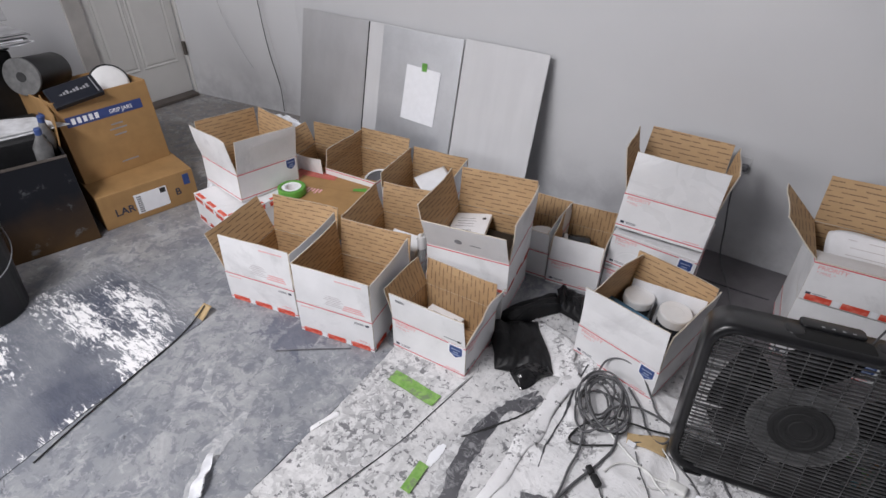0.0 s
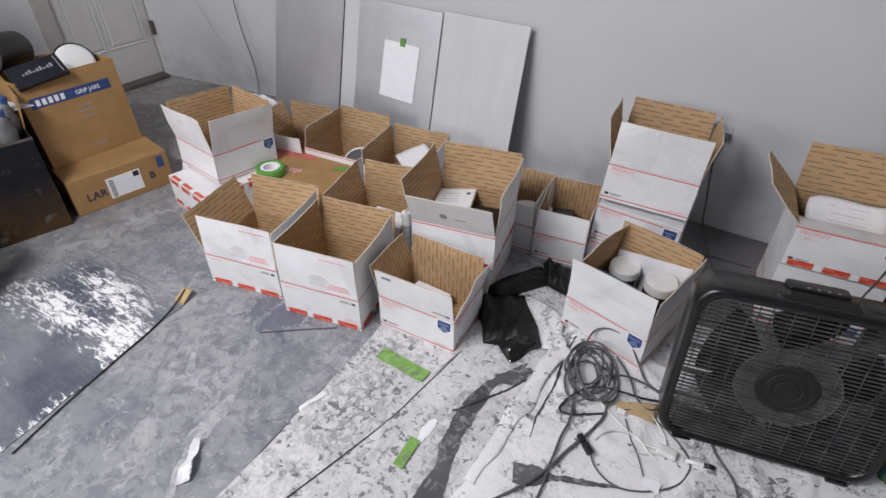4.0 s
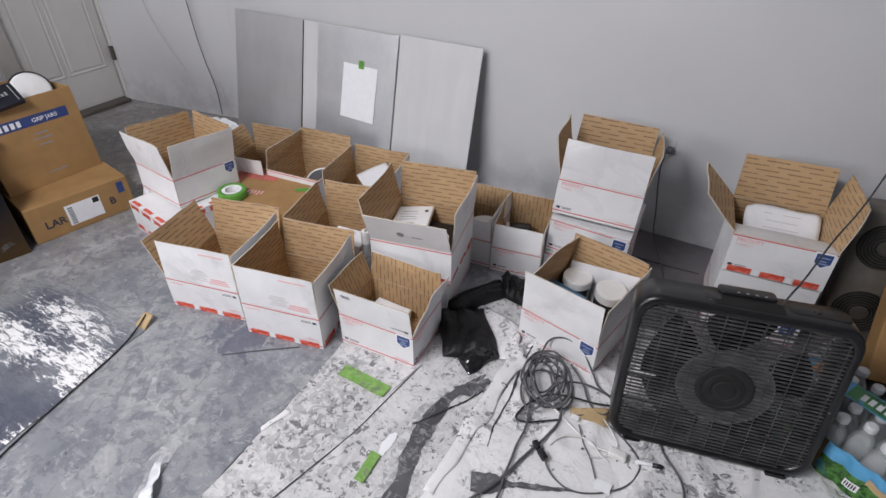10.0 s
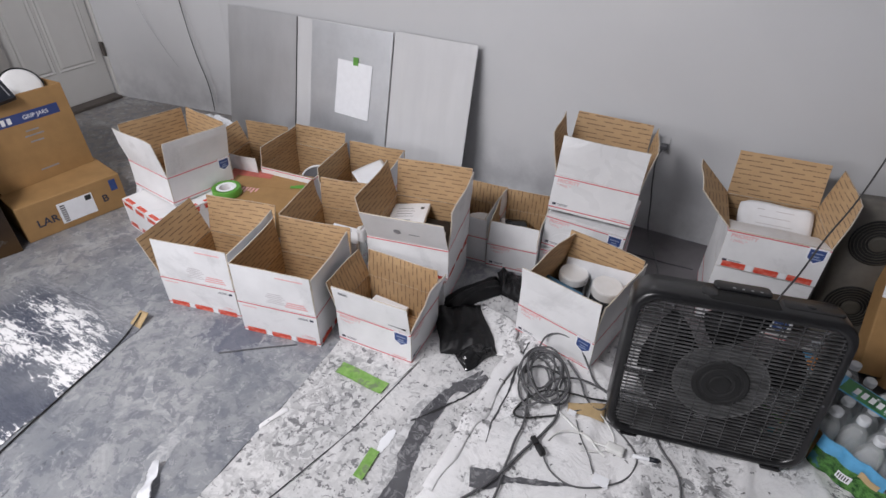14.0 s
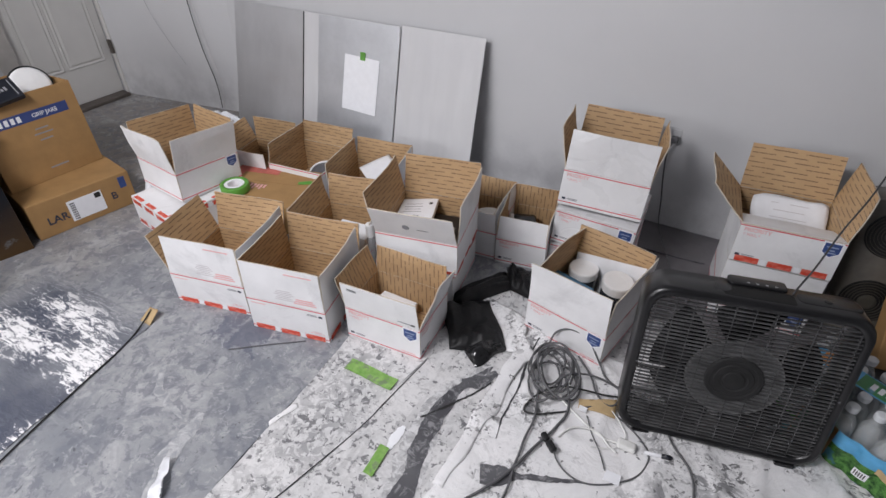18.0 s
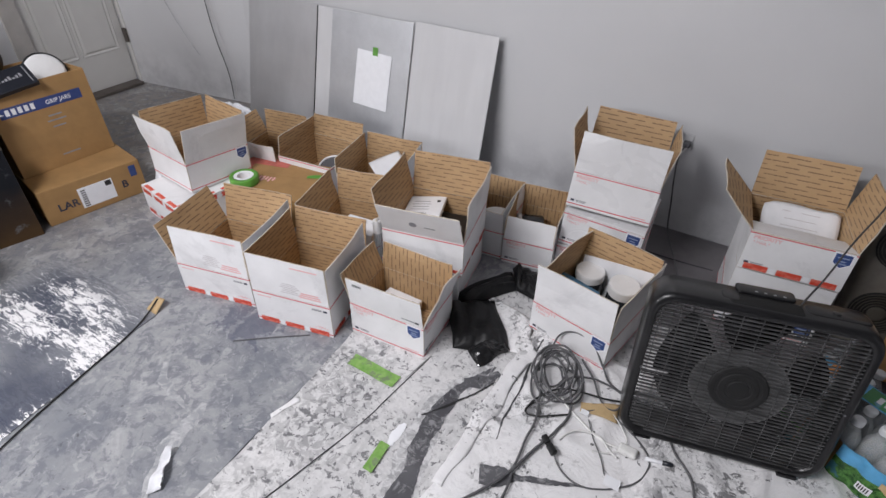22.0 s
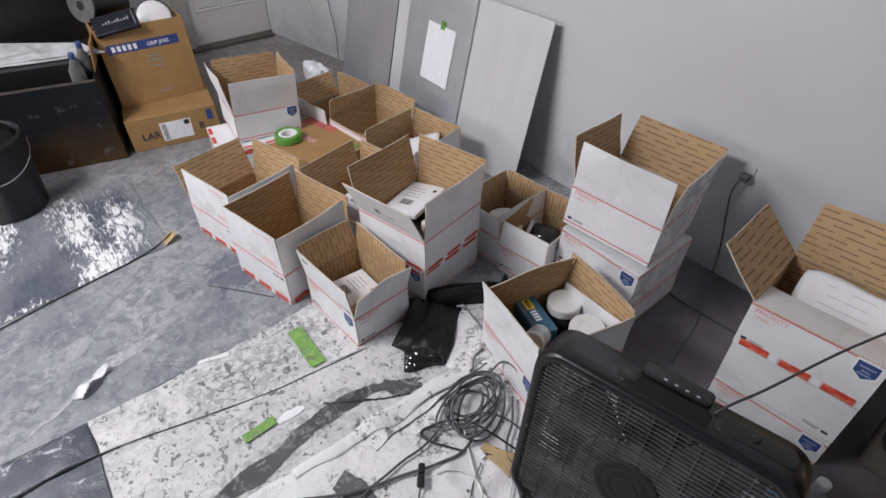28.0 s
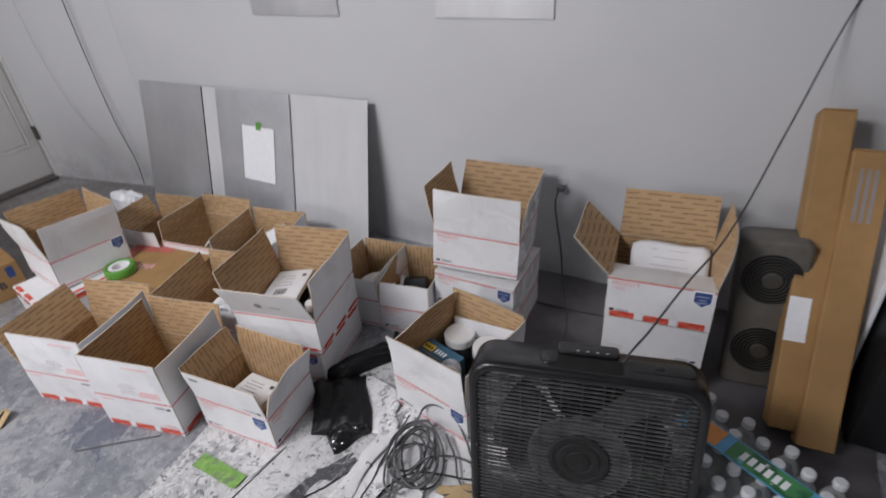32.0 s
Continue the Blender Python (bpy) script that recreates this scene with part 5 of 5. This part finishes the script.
for i in range(5):
    part("sheet", patch([(-2.74 + 0.01 * i, 0.48), (-2.67 + 0.012 * (i % 2), 1.25 - 0.02 * (i % 3)), (-3.107, 1.22), (-3.116, 0.479)], 14, 10, lambda u, v, x, y, i=i: 0.730 + 0.011 * i + 0.008 * u * (1 + noise.noise((x * 5, y * 5, i * 2.0))), i + 11, 0.02, 0.006), PAPER if i in (0, 2) else GREYPAPER, mg)
gbd = thing("grey_board", pose(-2.88, 0.80, 0.796, 0, 0, 4) @ pose(0, 0, 0, 0, -14, 0), "plain grey board standing on a pile of papers", "board")
part("board", box_bm(-0.008, 0.008, 0, 0.46, 0, 0.20, 0.002), GREYPAPER, gbd)
bn = thing("black_bin", pose(-2.035, 0.515, 0), "black plastic bin with a bag liner", "bin")
smooth(part("body", lathe([(0.125, 0), (0.135, 0.01), (0.16, 0.33), (0.17, 0.335), (0.17, 0.35), (0.158, 0.35), (0.13, 0.03)], 36), BLACK_PLASTIC, bn))
smooth(part("liner", heap(0, 0, 0.13, 0.13, 0.06, 5, 0, 14), BAG, bn, "black bag liner", at=pose(0, 0, 0.335)))
tube("handle", [(0.17 * math.cos(a), 0.17 * math.sin(a), 0.30 - 0.10 * math.sin((a + 1.6) / 3.2 * math.pi)) for a in np.linspace(-1.6, 1.6, 9)], 0.0022, GREY_INK, bn, "grey wire handle")

# ---- box fan ----
FANBLACK = plain("worn_black_plastic", (0.007, 0.007, 0.008), 0.3, vary=0.35, scale=25)
GRILLE = plain("scuffed_grille_plastic", (0.065, 0.065, 0.067), 0.25, vary=0.5, scale=16)
FW, FH, FD = 0.538, 0.497, 0.118
FAN_AT = pose(0.263, 1.362, 0.019, 0, 0, 11.9) @ pose(0, 0, 0, -9.1, -1.2, 0)
fan = thing("box_fan", FAN_AT, "black box fan standing on the white sheet", "fan")
C = Vector((FW / 2, 0, FH / 2))
lp = lambda w, h, r, y: [(C.x + a, y, C.z + b) for a, b in rr(w, h, r, 8)]
smooth(part("housing", loft([lp(FW - 0.050, FH - 0.050, 0.05, 0.02), lp(FW - 0.044, FH - 0.044, 0.055, 0.004), lp(FW - 0.024, FH - 0.024, 0.06, 0.0), lp(FW - 0.008, FH - 0.008, 0.06, 0.004), lp(FW, FH, 0.06, 0.016), lp(FW, FH, 0.06, FD - 0.012), lp(FW - 0.02, FH - 0.02, 0.055, FD), lp(FW - 0.044, FH - 0.044, 0.05, FD), lp(FW - 0.050, FH - 0.050, 0.05, FD - 0.012)], close=True), FANBLACK, fan))


def grille(y, name, pitch, flip=1):
    bm = bmesh.new()
    half_w, half_h = (FW - 0.048) / 2, (FH - 0.048) / 2
    nb = int(2 * half_h / pitch)
    for i in range(nb + 1):
        z = -half_h + pitch * i
        cut = max(0.0, abs(z) - (half_h - 0.05))
        w = half_w - (0.05 - math.sqrt(max(0.0, 0.05**2 - cut**2)))
        box_bm(C.x - w, C.x + w, y, y + 0.006, C.z + z - 0.0013, C.z + z + 0.0013, 0, bm)
    for i in range(-5, 6):
        x = i * 0.047
        box_bm(C.x + x - 0.0009, C.x + x + 0.0009, y - 0.0006 * flip, y + 0.004, C.z - half_h, C.z + half_h, 0, bm)
    return part(name, bm, GRILLE, fan, "black moulded grille")


grille(0.006, "front_grille", 0.0118)
grille(FD - 0.014, "rear_grille", 0.045, -1)
turned = pose(C.x, 0.004, C.z, 90, 0, 0)
hubm = plain("worn_black_hub", (0.008, 0.008, 0.0085), 0.75, vary=0.4, scale=12)
part("hub_cap", lathe([(0.073, -0.006), (0.073, -0.001), (0.070, 0.0012), (0.060, 0.0016), (0.058, 0.0004), (0.050, 0.0004), (0.048, 0.0020), (0.036, 0.0026), (0.034, 0.0012), (0.027, 0.0012), (0.025, 0.0030), (0.012, 0.0034)], 48), hubm, fan, "black ringed hub cap", turned)
k = Mat("scuffed_smoky_disc", 0.42)
p = k.axes()
r2 = k.calc("SQRT", k.calc("ADD", k.calc("MULTIPLY", p[0], p[0]), k.calc("MULTIPLY", p[1], p[1])))
c = k.mix(k.step(k.noise(22, 6, 0.7, stretch=(0.6, 2.2, 1)), 0.42, 0.62), (0.035, 0.035, 0.036), (0.085, 0.085, 0.086))
k.colour(k.mix(k.step(r2, 0.112, 0.119, 0, 0.6), c, (0.12, 0.12, 0.12)))
part("motor_disc", loft([[(rad * c, rad * sn, z) for c, sn in cs] for rad, z in ((0.060, -0.010), (0.060, -0.0055), (0.118, -0.0055), (0.121, -0.0040), (0.122, -0.010))], close=True), k.m, fan, "scuffed smoky grey disc", turned)
BLADE = plain("glossy_black_blade", (0.014, 0.014, 0.015), 0.16, vary=0.3)
rotor = part("rotor_hub", lathe([(0.05, 0), (0.055, 0.004), (0.055, 0.045), (0.05, 0.05)], 30), BLADE, fan, at=pose(C.x, 0.085, C.z, 90, 0, 0))
for i in range(5):
    bm = bmesh.new()
    rows = []
    for j in range(7):
        r = 0.05 + 0.165 * j / 6
        wd2 = 0.24 + 0.26 * math.sin(j / 6 * 2.2)
        rows.append([bm.verts.new((r * math.cos(a), r * math.sin(a), 0.025 + 0.028 * (a / wd2) + 0.006 * math.cos(2.2 * a / wd2))) for a in np.linspace(-wd2, wd2, 7)])
    for a, b in zip(rows, rows[1:]):
        for m in range(6):
            bm.faces.new((a[m], a[m + 1], b[m + 1], b[m]))
    smooth(part("blade", bm, BLADE, rotor, at=pose(0, 0, 0, 0, 0, 72 * i + 15)))
def plateau(name, x0, x1, y0, y1, z0, z1, r, material, label=""):
    lp2 = lambda g, z: [((x0 + x1) / 2 + a, (y0 + y1) / 2 + b, z) for a, b in rr(x1 - x0 - 2 * g, y1 - y0 - 2 * g, max(r - g, 0.002), 5)]
    return smooth(part(name, loft([lp2(0, z0), lp2(0, z1 - 0.003), lp2(0.0012, z1 - 0.001), lp2(0.004, z1)]), material, fan, label))


plateau("control_housing", FW * 0.38, FW * 0.64, 0.076, FD + 0.004, FH - 0.010, FH + 0.007, 0.012, FANBLACK)
# Flat raised plate; its black paints the shade of a hollow handle.
plateau("recess_shade_plate", FW * 0.34, FW * 0.66, 0.016, 0.072, FH - 0.010, FH + 0.0012, 0.012, plain("recess_shade_black", (0.003, 0.003, 0.003), 0.8), "black plate painted as the shaded handle recess")
plateau("knob_plate", FW * 0.67, FW * 0.94, 0.036, 0.088, FH - 0.008, FH + 0.0018, 0.02, FANBLACK)
plateau("handle_end", FW * 0.31, FW * 0.39, 0.030, 0.086, FH - 0.008, FH + 0.003, 0.02, FANBLACK)
smooth(part("knob", lathe([(0.010, 0), (0.010, 0.002), (0.008, 0.003)], 20), FANBLACK, fan, "black knob", pose(FW * 0.80, 0.062, FH + 0.0015)))
for i in range(4):
    part("dial_mark", box_bm(FW * 0.46 + 0.022 * i, FW * 0.46 + 0.022 * i + 0.007, 0.084, 0.089, FH + 0.0071, FH + 0.0074), ZINC, fan, "pale dial mark")
for x in (0.05, FW - 0.10):
    part("foot", box_bm(x, x + 0.05, 0.0, FD, -0.010, 0.004, 0.004), FANBLACK, fan)
for x, z in ((0.10, FH - 0.030), (FW - 0.078, FH - 0.030), (0.02, FH * 0.5), (FW - 0.02, FH * 0.5)):
    part("screw", lathe([(0.003, 0), (0.003, 0.0025), (0.002, 0.003)], 10), GREY_PLASTIC, fan, "steel screw", pose(x, 0.002, z, 90, 0, 0))
tube("power_cord", [(0.555, 1.562, 0.40), (0.565, 1.575, 0.495), (0.605, 1.68, 0.535), (0.655, 1.84, 0.57), (0.727, 2.04, 0.62), (0.82, 2.32, 0.83), (0.915, WY - 0.012, 1.093), (1.04, WY - 0.012, 1.5), (1.06, WY - 0.012, 1.9)], 0.0027, WIRE, fan, "black power cord", at=FAN_AT.inverted())

# ---- cords on the white sheet ----
coil = thing("cord_coil", pose(0.035, 1.445, 0.02, 0, 0, 20), "tangled coil of grey extension cord", "cord")
inv = pose(0.035, 1.445, 0.02, 0, 0, 20).inverted()
rnd = random.Random(5)
for i in range(9):
    a0, rx, ry, cx, cy, tw = rnd.uniform(0, 6), rnd.uniform(0.035, 0.080), rnd.uniform(0.065, 0.125), rnd.uniform(-0.022, 0.022), rnd.uniform(-0.025, 0.025), rnd.uniform(-0.3, 0.3)
    pts = []
    for a in np.linspace(a0, a0 + rnd.uniform(5.4, 6.9), 14):
        x, y = rx * math.cos(a), ry * math.sin(a)
        pts.append((cx + x * math.cos(tw) - y * math.sin(tw), cy + x * math.sin(tw) + y * math.cos(tw), max(0.002, 0.006 + 0.0052 * i + 0.008 * math.sin(2 * a + i) + rnd.uniform(-0.004, 0.004))))
    tube("loop", pts, 0.0034, SHELL, coil)
W = [(-0.016, 1.533, 0.035), (-0.018, 1.574, 0.05), (-0.009, 1.589, 0.075), (0.018, 1.595, 0.098), (0.058, 1.59, 0.112), (0.099, 1.586, 0.10), (0.157, 1.556, 0.045), (0.199, 1.516, 0.026), (0.301, 1.497, 0.026)]
tube("loop", W, 0.0034, SHELL, coil, at=inv)
tube("loop", [(0.06, 1.382, 0.05), (0.079, 1.433, 0.06), (0.129, 1.48, 0.05), (0.189, 1.496, 0.04), (0.27, 1.487, 0.026)], 0.0034, SHELL, coil, at=inv)
tube("loop", [(0.087, 1.555, 0.04), (0.149, 1.495, 0.035), (0.191, 1.435, 0.03), (0.232, 1.415, 0.028), (0.256, 1.456, 0.03), (0.26, 1.497, 0.03)], 0.0034, SHELL, coil, at=inv)
tube("lead", [(0.048, 1.473, 0.06), (0.1, 1.403, 0.05), (0.126, 1.336, 0.03), (0.115, 1.262, 0.03), (0.08, 1.16, 0.028), (0.053, 1.069, 0.03), (0.016, 0.992, 0.028), (-0.041, 0.901, 0.026), (-0.11, 0.798, 0.024), (-0.189, 0.654, 0.022)], 0.0042, SHELL, coil, at=inv)
tube("lead", [(-0.001, 1.412, 0.05), (0.031, 1.321, 0.03), (0.047, 1.251, 0.028), (0.047, 1.186, 0.028), (0.053, 1.127, 0.03), (0.056, 1.078, 0.028), (0.065, 1.019, 0.026), (0.059, 0.923, 0.026), (0.031, 0.82, 0.024), (0.015, 0.636, 0.022)], 0.0036, SHELL, coil, at=inv)
tube("lead", [(0.261, 1.466, 0.03), (0.2, 1.445, 0.03), (0.15, 1.427, 0.04), (0.068, 1.388, 0.05), (0.027, 1.347, 0.035), (0.007, 1.299, 0.028), (0.008, 1.273, 0.026), (0.032, 1.272, 0.026), (0.082, 1.301, 0.028), (0.128, 1.332, 0.03)], 0.003, BLACK_INK, coil, "black lead", at=inv)
pl = thing("cord_plug", pose(0.115, 1.196, 0.028, 0, 0, -40), "black cord plug with a thin lead", "plug")
pinv = pose(0.115, 1.196, 0.028, 0, 0, -40).inverted()
part("body", box_bm(-0.004, 0.032, -0.010, 0.010, 0, 0.018, 0.005), BLACK_PLASTIC, pl)
part("socket", box_bm(-0.034, -0.006, -0.009, 0.009, 0, 0.016, 0.004), BLACK_PLASTIC, pl)
tube("lead", [(0.139, 1.176, 0.034), (0.153, 1.161, 0.026), (0.188, 1.14, 0.022), (0.232, 1.133, 0.022), (0.28, 1.15, 0.022), (0.324, 1.182, 0.022), (0.363, 1.225, 0.022), (0.378, 1.269, 0.022), (0.376, 1.31, 0.022), (0.352, 1.34, 0.022), (0.3, 1.376, 0.022), (0.259, 1.392, 0.024), (0.206, 1.396, 0.026), (0.156, 1.363, 0.03)], 0.0026, SHELL, pl, at=pinv)
wcord = thing("white_lead", pose(0, 0, 0.02), "white cords lying on the crumpled sheet", "cord")
tube("strand", [(0.085, 1.372, 0.02), (0.103, 1.358, 0.014), (0.148, 1.338, 0.008), (0.202, 1.312, 0.006), (0.25, 1.297, 0.006), (0.29, 1.299, 0.008)], 0.0034, WHITECORD, wcord)
tube("strand", [(0.132, 1.234, 0.008), (0.153, 1.279, 0.008), (0.191, 1.3, 0.010), (0.234, 1.302, 0.010), (0.27, 1.277, 0.006), (0.294, 1.268, 0.004)], 0.0028, WHITECORD, wcord)
part("white_plug", box_bm(0.288, 0.34, 1.286, 1.316, 0.0, 0.02, 0.006), WHITECORD, wcord, "cream plug")
part("tag", box_bm(0.283, 0.326, 1.169, 1.201, 0.004, 0.007), PAPER, wcord, "white tag")
part("tag", box_bm(0.152, 0.177, 1.353, 1.371, 0.010, 0.013), PAPER, wcord, "white tag")
tube("strand", [(0.183, 1.348, 0.006), (0.216, 1.29, 0.008), (0.25, 1.248, 0.006), (0.28, 1.196, 0.006)], 0.0018, SHELL, wcord)
tube("strand", [(0.242, 1.405, 0.006), (0.283, 1.365, 0.008), (0.305, 1.324, 0.006), (0.275, 1.273, 0.006), (0.225, 1.252, 0.006)], 0.002, WHITECORD, wcord)
rc = thing("extension_lead", pose(0, 0, 0.016), "grey cord trailing from under the fan", "cord")
tube("cord", [(0.403, 1.458, 0.010), (0.415, 1.399, 0.010), (0.439, 1.363, 0.010), (0.462, 1.341, 0.010), (0.491, 1.306, 0.010), (0.511, 1.214, 0.010), (0.503, 1.102, 0.010), (0.537, 0.948, 0.010)], 0.0034, SHELL, rc)
mk = thing("marker_pen", pose(0.391, 1.313, 0.028, 0, 90, 15), "white marker pen with a dark blue cap", "pen")
smooth(part("barrel", lathe([(0.004, -0.028), (0.006, -0.025), (0.006, 0.018), (0.005, 0.02)], 14), PAPER, mk))
smooth(part("cap", lathe([(0.007, 0.018), (0.007, 0.042), (0.004, 0.048)], 14), NAVY, mk, "dark blue cap"))
ys = thing("tan_scrap", pose(0, 0, 0.018), "tan cardboard scrap under the cords", "scrap")
smooth(part("scrap", patch([(0.149, 1.359), (0.262, 1.384), (0.252, 1.448), (0.134, 1.402)], 8, 8, wr(12, 0.012, 70), 2, 0.016), TAN, ys))

# ---- east corner ----
BOT = None
CAPWHITE = plain("filmed_white_cap", (0.58, 0.60, 0.62), 0.3, vary=0.08)


def bottle(x, y):
    global BOT
    if BOT is not None:
        return copy_thing(BOT, pose(x, y, 0.012))
    t = thing("water_bottle", pose(x, y, 0.012), "clear plastic water bottle with a white cap", "bottle", "pack of water bottles")
    smooth(part("body", lathe([(0.028, 0), (0.031, 0.006), (0.031, 0.05), (0.029, 0.06), (0.031, 0.07), (0.031, 0.125), (0.026, 0.145), (0.013, 0.17), (0.013, 0.18)], 20), CLEAR, t))
    part("cap", lathe([(0.015, 0.18), (0.0155, 0.182), (0.0155, 0.196), (0.013, 0.199)], 18), CAPWHITE, t, "white screw cap")
    BOT = t
    return t


PK = pose(0.640, 1.685, 0, 0, 0, -28.3)
for i in range(7):
    for j in range(4):
        q = PK @ Vector((0.035 + 0.056 * i, 0.063 * j + 0.031 * (1 - i % 2), 0))
        bottle(q.x, q.y)
wrp = thing("bottle_wrap", PK @ pose(0, 0, 0.012), "printed green and blue film round the bottles", "plastic wrap")


def film(name, x0, x1, z0, z1, lift, material, label=""):
    """A piece of shrink film that bulges over the row of bottles."""
    bm = bmesh.new()
    nx, nz = max(4, int((x1 - x0) / 0.006)), max(3, int((z1 - z0) / 0.008))
    rows = []
    for j in range(nz + 1):
        z = z0 + (z1 - z0) * j / nz
        row = []
        for i in range(nx + 1):
            x = x0 + (x1 - x0) * i / nx
            bulge = abs(math.cos(math.pi * (x - 0.035) / 0.066))
            y = -0.026 - 0.009 * bulge - lift + 0.004 * noise.noise((x * 30, z * 30, 2.0)) + 6.0 * max(0.0, z - 0.125) ** 2
            row.append(bm.verts.new((x, y, z)))
        rows.append(row)
    for a, b in zip(rows, rows[1:]):
        for i in range(nx):
            bm.faces.new((a[i], a[i + 1], b[i + 1], b[i]))
    return smooth(part(name, bm, material, wrp, label))


FOREST = Mat("printed_forest_film", 0.25)
_c = FOREST.mix(FOREST.step(FOREST.noise(60, 5, 0.7), 0.40, 0.60), (0.012, 0.06, 0.012), (0.09, 0.24, 0.05))
FOREST.colour(FOREST.mix(FOREST.step(FOREST.noise(14, 3), 0.58, 0.62, 0, 0.8), _c, (0.05, 0.16, 0.24))).rough(0.25)
FOREST = FOREST.m
film("forest_film", 0.0, 0.405, 0.004, 0.082, 0.006, FOREST, "green printed forest")
film("sky_film", 0.210, 0.385, 0.078, 0.128, 0.0062, BLUEWRAP, "blue printed sky")
film("brown_label", 0.112, 0.212, 0.012, 0.128, 0.0085, plain("brown_print", (0.17, 0.085, 0.03), 0.3), "brown label border")
film("green_label", 0.116, 0.202, 0.020, 0.120, 0.0100, plain("dark_green_print", (0.01, 0.055, 0.025), 0.3), "dark green label")
for i in range(3):
    film("pale_stroke", 0.135 + 0.020 * i, 0.147 + 0.020 * i, 0.050, 0.075 + 0.008 * (i % 2), 0.0112, PAPER)
film("tan_label", 0.325, 0.375, 0.072, 0.094, 0.0085, TAN, "tan oval label")
code = film("white_label", 0.285, 0.322, 0.028, 0.054, 0.0085, PAPER, "white label")
for i in range(5):
    film("dark_bar", 0.289 + 0.006 * i, 0.292 + 0.006 * i, 0.034, 0.050, 0.0100, BLACK_INK)
part("top_band", box_bm(0.03, 0.405, 0.072, 0.142, 0.1995, 0.2005), BLUEWRAP, wrp, "blue top band")
part("top_label", box_bm(0.165, 0.35, 0.076, 0.138, 0.2007, 0.2013), GREENWRAP, wrp, "dark green label")
part("orange_label", box_bm(0.06, 0.140, 0.076, 0.138, 0.2007, 0.2013), ORANGEWRAP, wrp)
for i in range(6):
    part("pale_stroke", box_bm(0.195 + 0.02 * i, 0.208 + 0.02 * i, 0.092, 0.120, 0.2015, 0.2019), PAPER, wrp)

BROWNGREY = plain("brown_grey_grille", (0.06, 0.055, 0.046), 0.5)
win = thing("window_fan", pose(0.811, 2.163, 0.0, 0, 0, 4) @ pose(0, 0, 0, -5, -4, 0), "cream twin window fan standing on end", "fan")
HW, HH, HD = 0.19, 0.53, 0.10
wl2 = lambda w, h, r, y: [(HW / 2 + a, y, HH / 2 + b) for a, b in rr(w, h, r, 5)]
smooth(part("housing", loft([wl2(HW - 0.02, HH - 0.02, 0.02, 0), wl2(HW, HH, 0.025, 0.008), wl2(HW, HH, 0.025, HD), wl2(HW - 0.02, HH - 0.02, 0.02, HD + 0.004)]), CREAM_SHADED, win))
for z in (0.15, 0.405):
    at = pose(HW / 2, -0.001, z, 90, 0, 0)
    g = part("fan_opening", lathe([(0.082, -0.002), (0.082, 0.003), (0.078, 0.004)], 36), BLACK_PLASTIC, win, "dark round grille", at)
    for r in (0.036, 0.046, 0.056, 0.066, 0.076):
        part("ring", loft([[(rad * c, rad * s, zz) for c, s in cs] for rad, zz in ((r - 0.001, 0.004), (r + 0.001, 0.004), (r + 0.001, 0.008), (r - 0.001, 0.008))], close=True), BROWNGREY, g)
    part("hub", lathe([(0.028, 0.004), (0.028, 0.009), (0.02, 0.011)], 24), BROWNGREY, g)

for name, a, b, w, d, rz, lab in (("long_carton", (0.985, 2.01, 0.0), (0.940, 2.49, 0.80), 0.085, 0.085, 4, "long brown square carton leaning on the wall"), ("long_carton", (1.062, 1.965, 0.0), (1.040, 2.42, 0.715), 0.095, 0.07, 4, "long brown carton with dark print, leaning")):
    va, vb = Vector(a), Vector(b)
    ax = (vb - va).normalized()
    side = Vector((1, 0.1, 0)).cross(ax).normalized()
    xx = ax.cross(side)
    m = Matrix.Translation(va + Vector((0, 0, 0.03))) @ Matrix(((-xx.x, -side.x, ax.x, 0), (-xx.y, -side.y, ax.y, 0), (-xx.z, -side.z, ax.z, 0), (0, 0, 0, 1)))
    lc = thing(name, m, lab, "cardboard box", "long cartons")
    ln = (vb - va).length
    part("body", box_bm(-w / 2, w / 2, -d / 2, d / 2, 0, ln, 0.004), BROWN, lc)
    part("end_flap", box_bm(-w / 2 + 0.002, w / 2 - 0.002, -d / 2 + 0.002, d / 2 - 0.002, ln + 0.0005, ln + 0.005), BROWN, lc)
    if "print" in lab:
        for i in range(3):
            part("dark_stroke", box_bm(-0.02 + 0.018 * i, -0.012 + 0.018 * i, -d / 2 - 0.0008, -d / 2 - 0.0002, ln - 0.20, ln - 0.05), GREY_INK, lc)
    else:
        part("white_label", box_bm(-w / 2 + 0.030, w / 2 + 0.0008, -d / 2 - 0.0008, -d / 2 - 0.0002, ln * 0.28, ln * 0.42), PAPER, lc, "white label")
bp = thing("black_cabinet", pose(1.145, 2.037, 0.0), "tall plain black cabinet beside the bottles", "cabinet")
part("body", box_bm(0, 0.55, 0, 0.50, 0.02, 0.96, 0.004), BLACK_PLASTIC, bp)
part("plinth", box_bm(0.01, 0.54, 0.01, 0.49, 0, 0.0195), BLACK_PLASTIC, bp)
part("door", box_bm(0.004, 0.546, -0.018, -0.001, 0.03, 0.955, 0.003), BLACK_PLASTIC, bp)
wbd = thing("white_board", pose(1.121, 2.165, 0.004), "narrow white board beside the long cartons", "board")
part("board", box_bm(0, 0.012, 0, 0.40, 0, 0.70, 0.002), PAPER, wbd)

pc = thing("plastic_scrap", pose(-2.056, 1.554, 0), "crumpled clear plastic beside the taped carton", "plastic")
smooth(part("scrap", heap(0, 0, 0.05, 0.07, 0.14, 91, 0.4, 22), PLASTICBAG, pc))
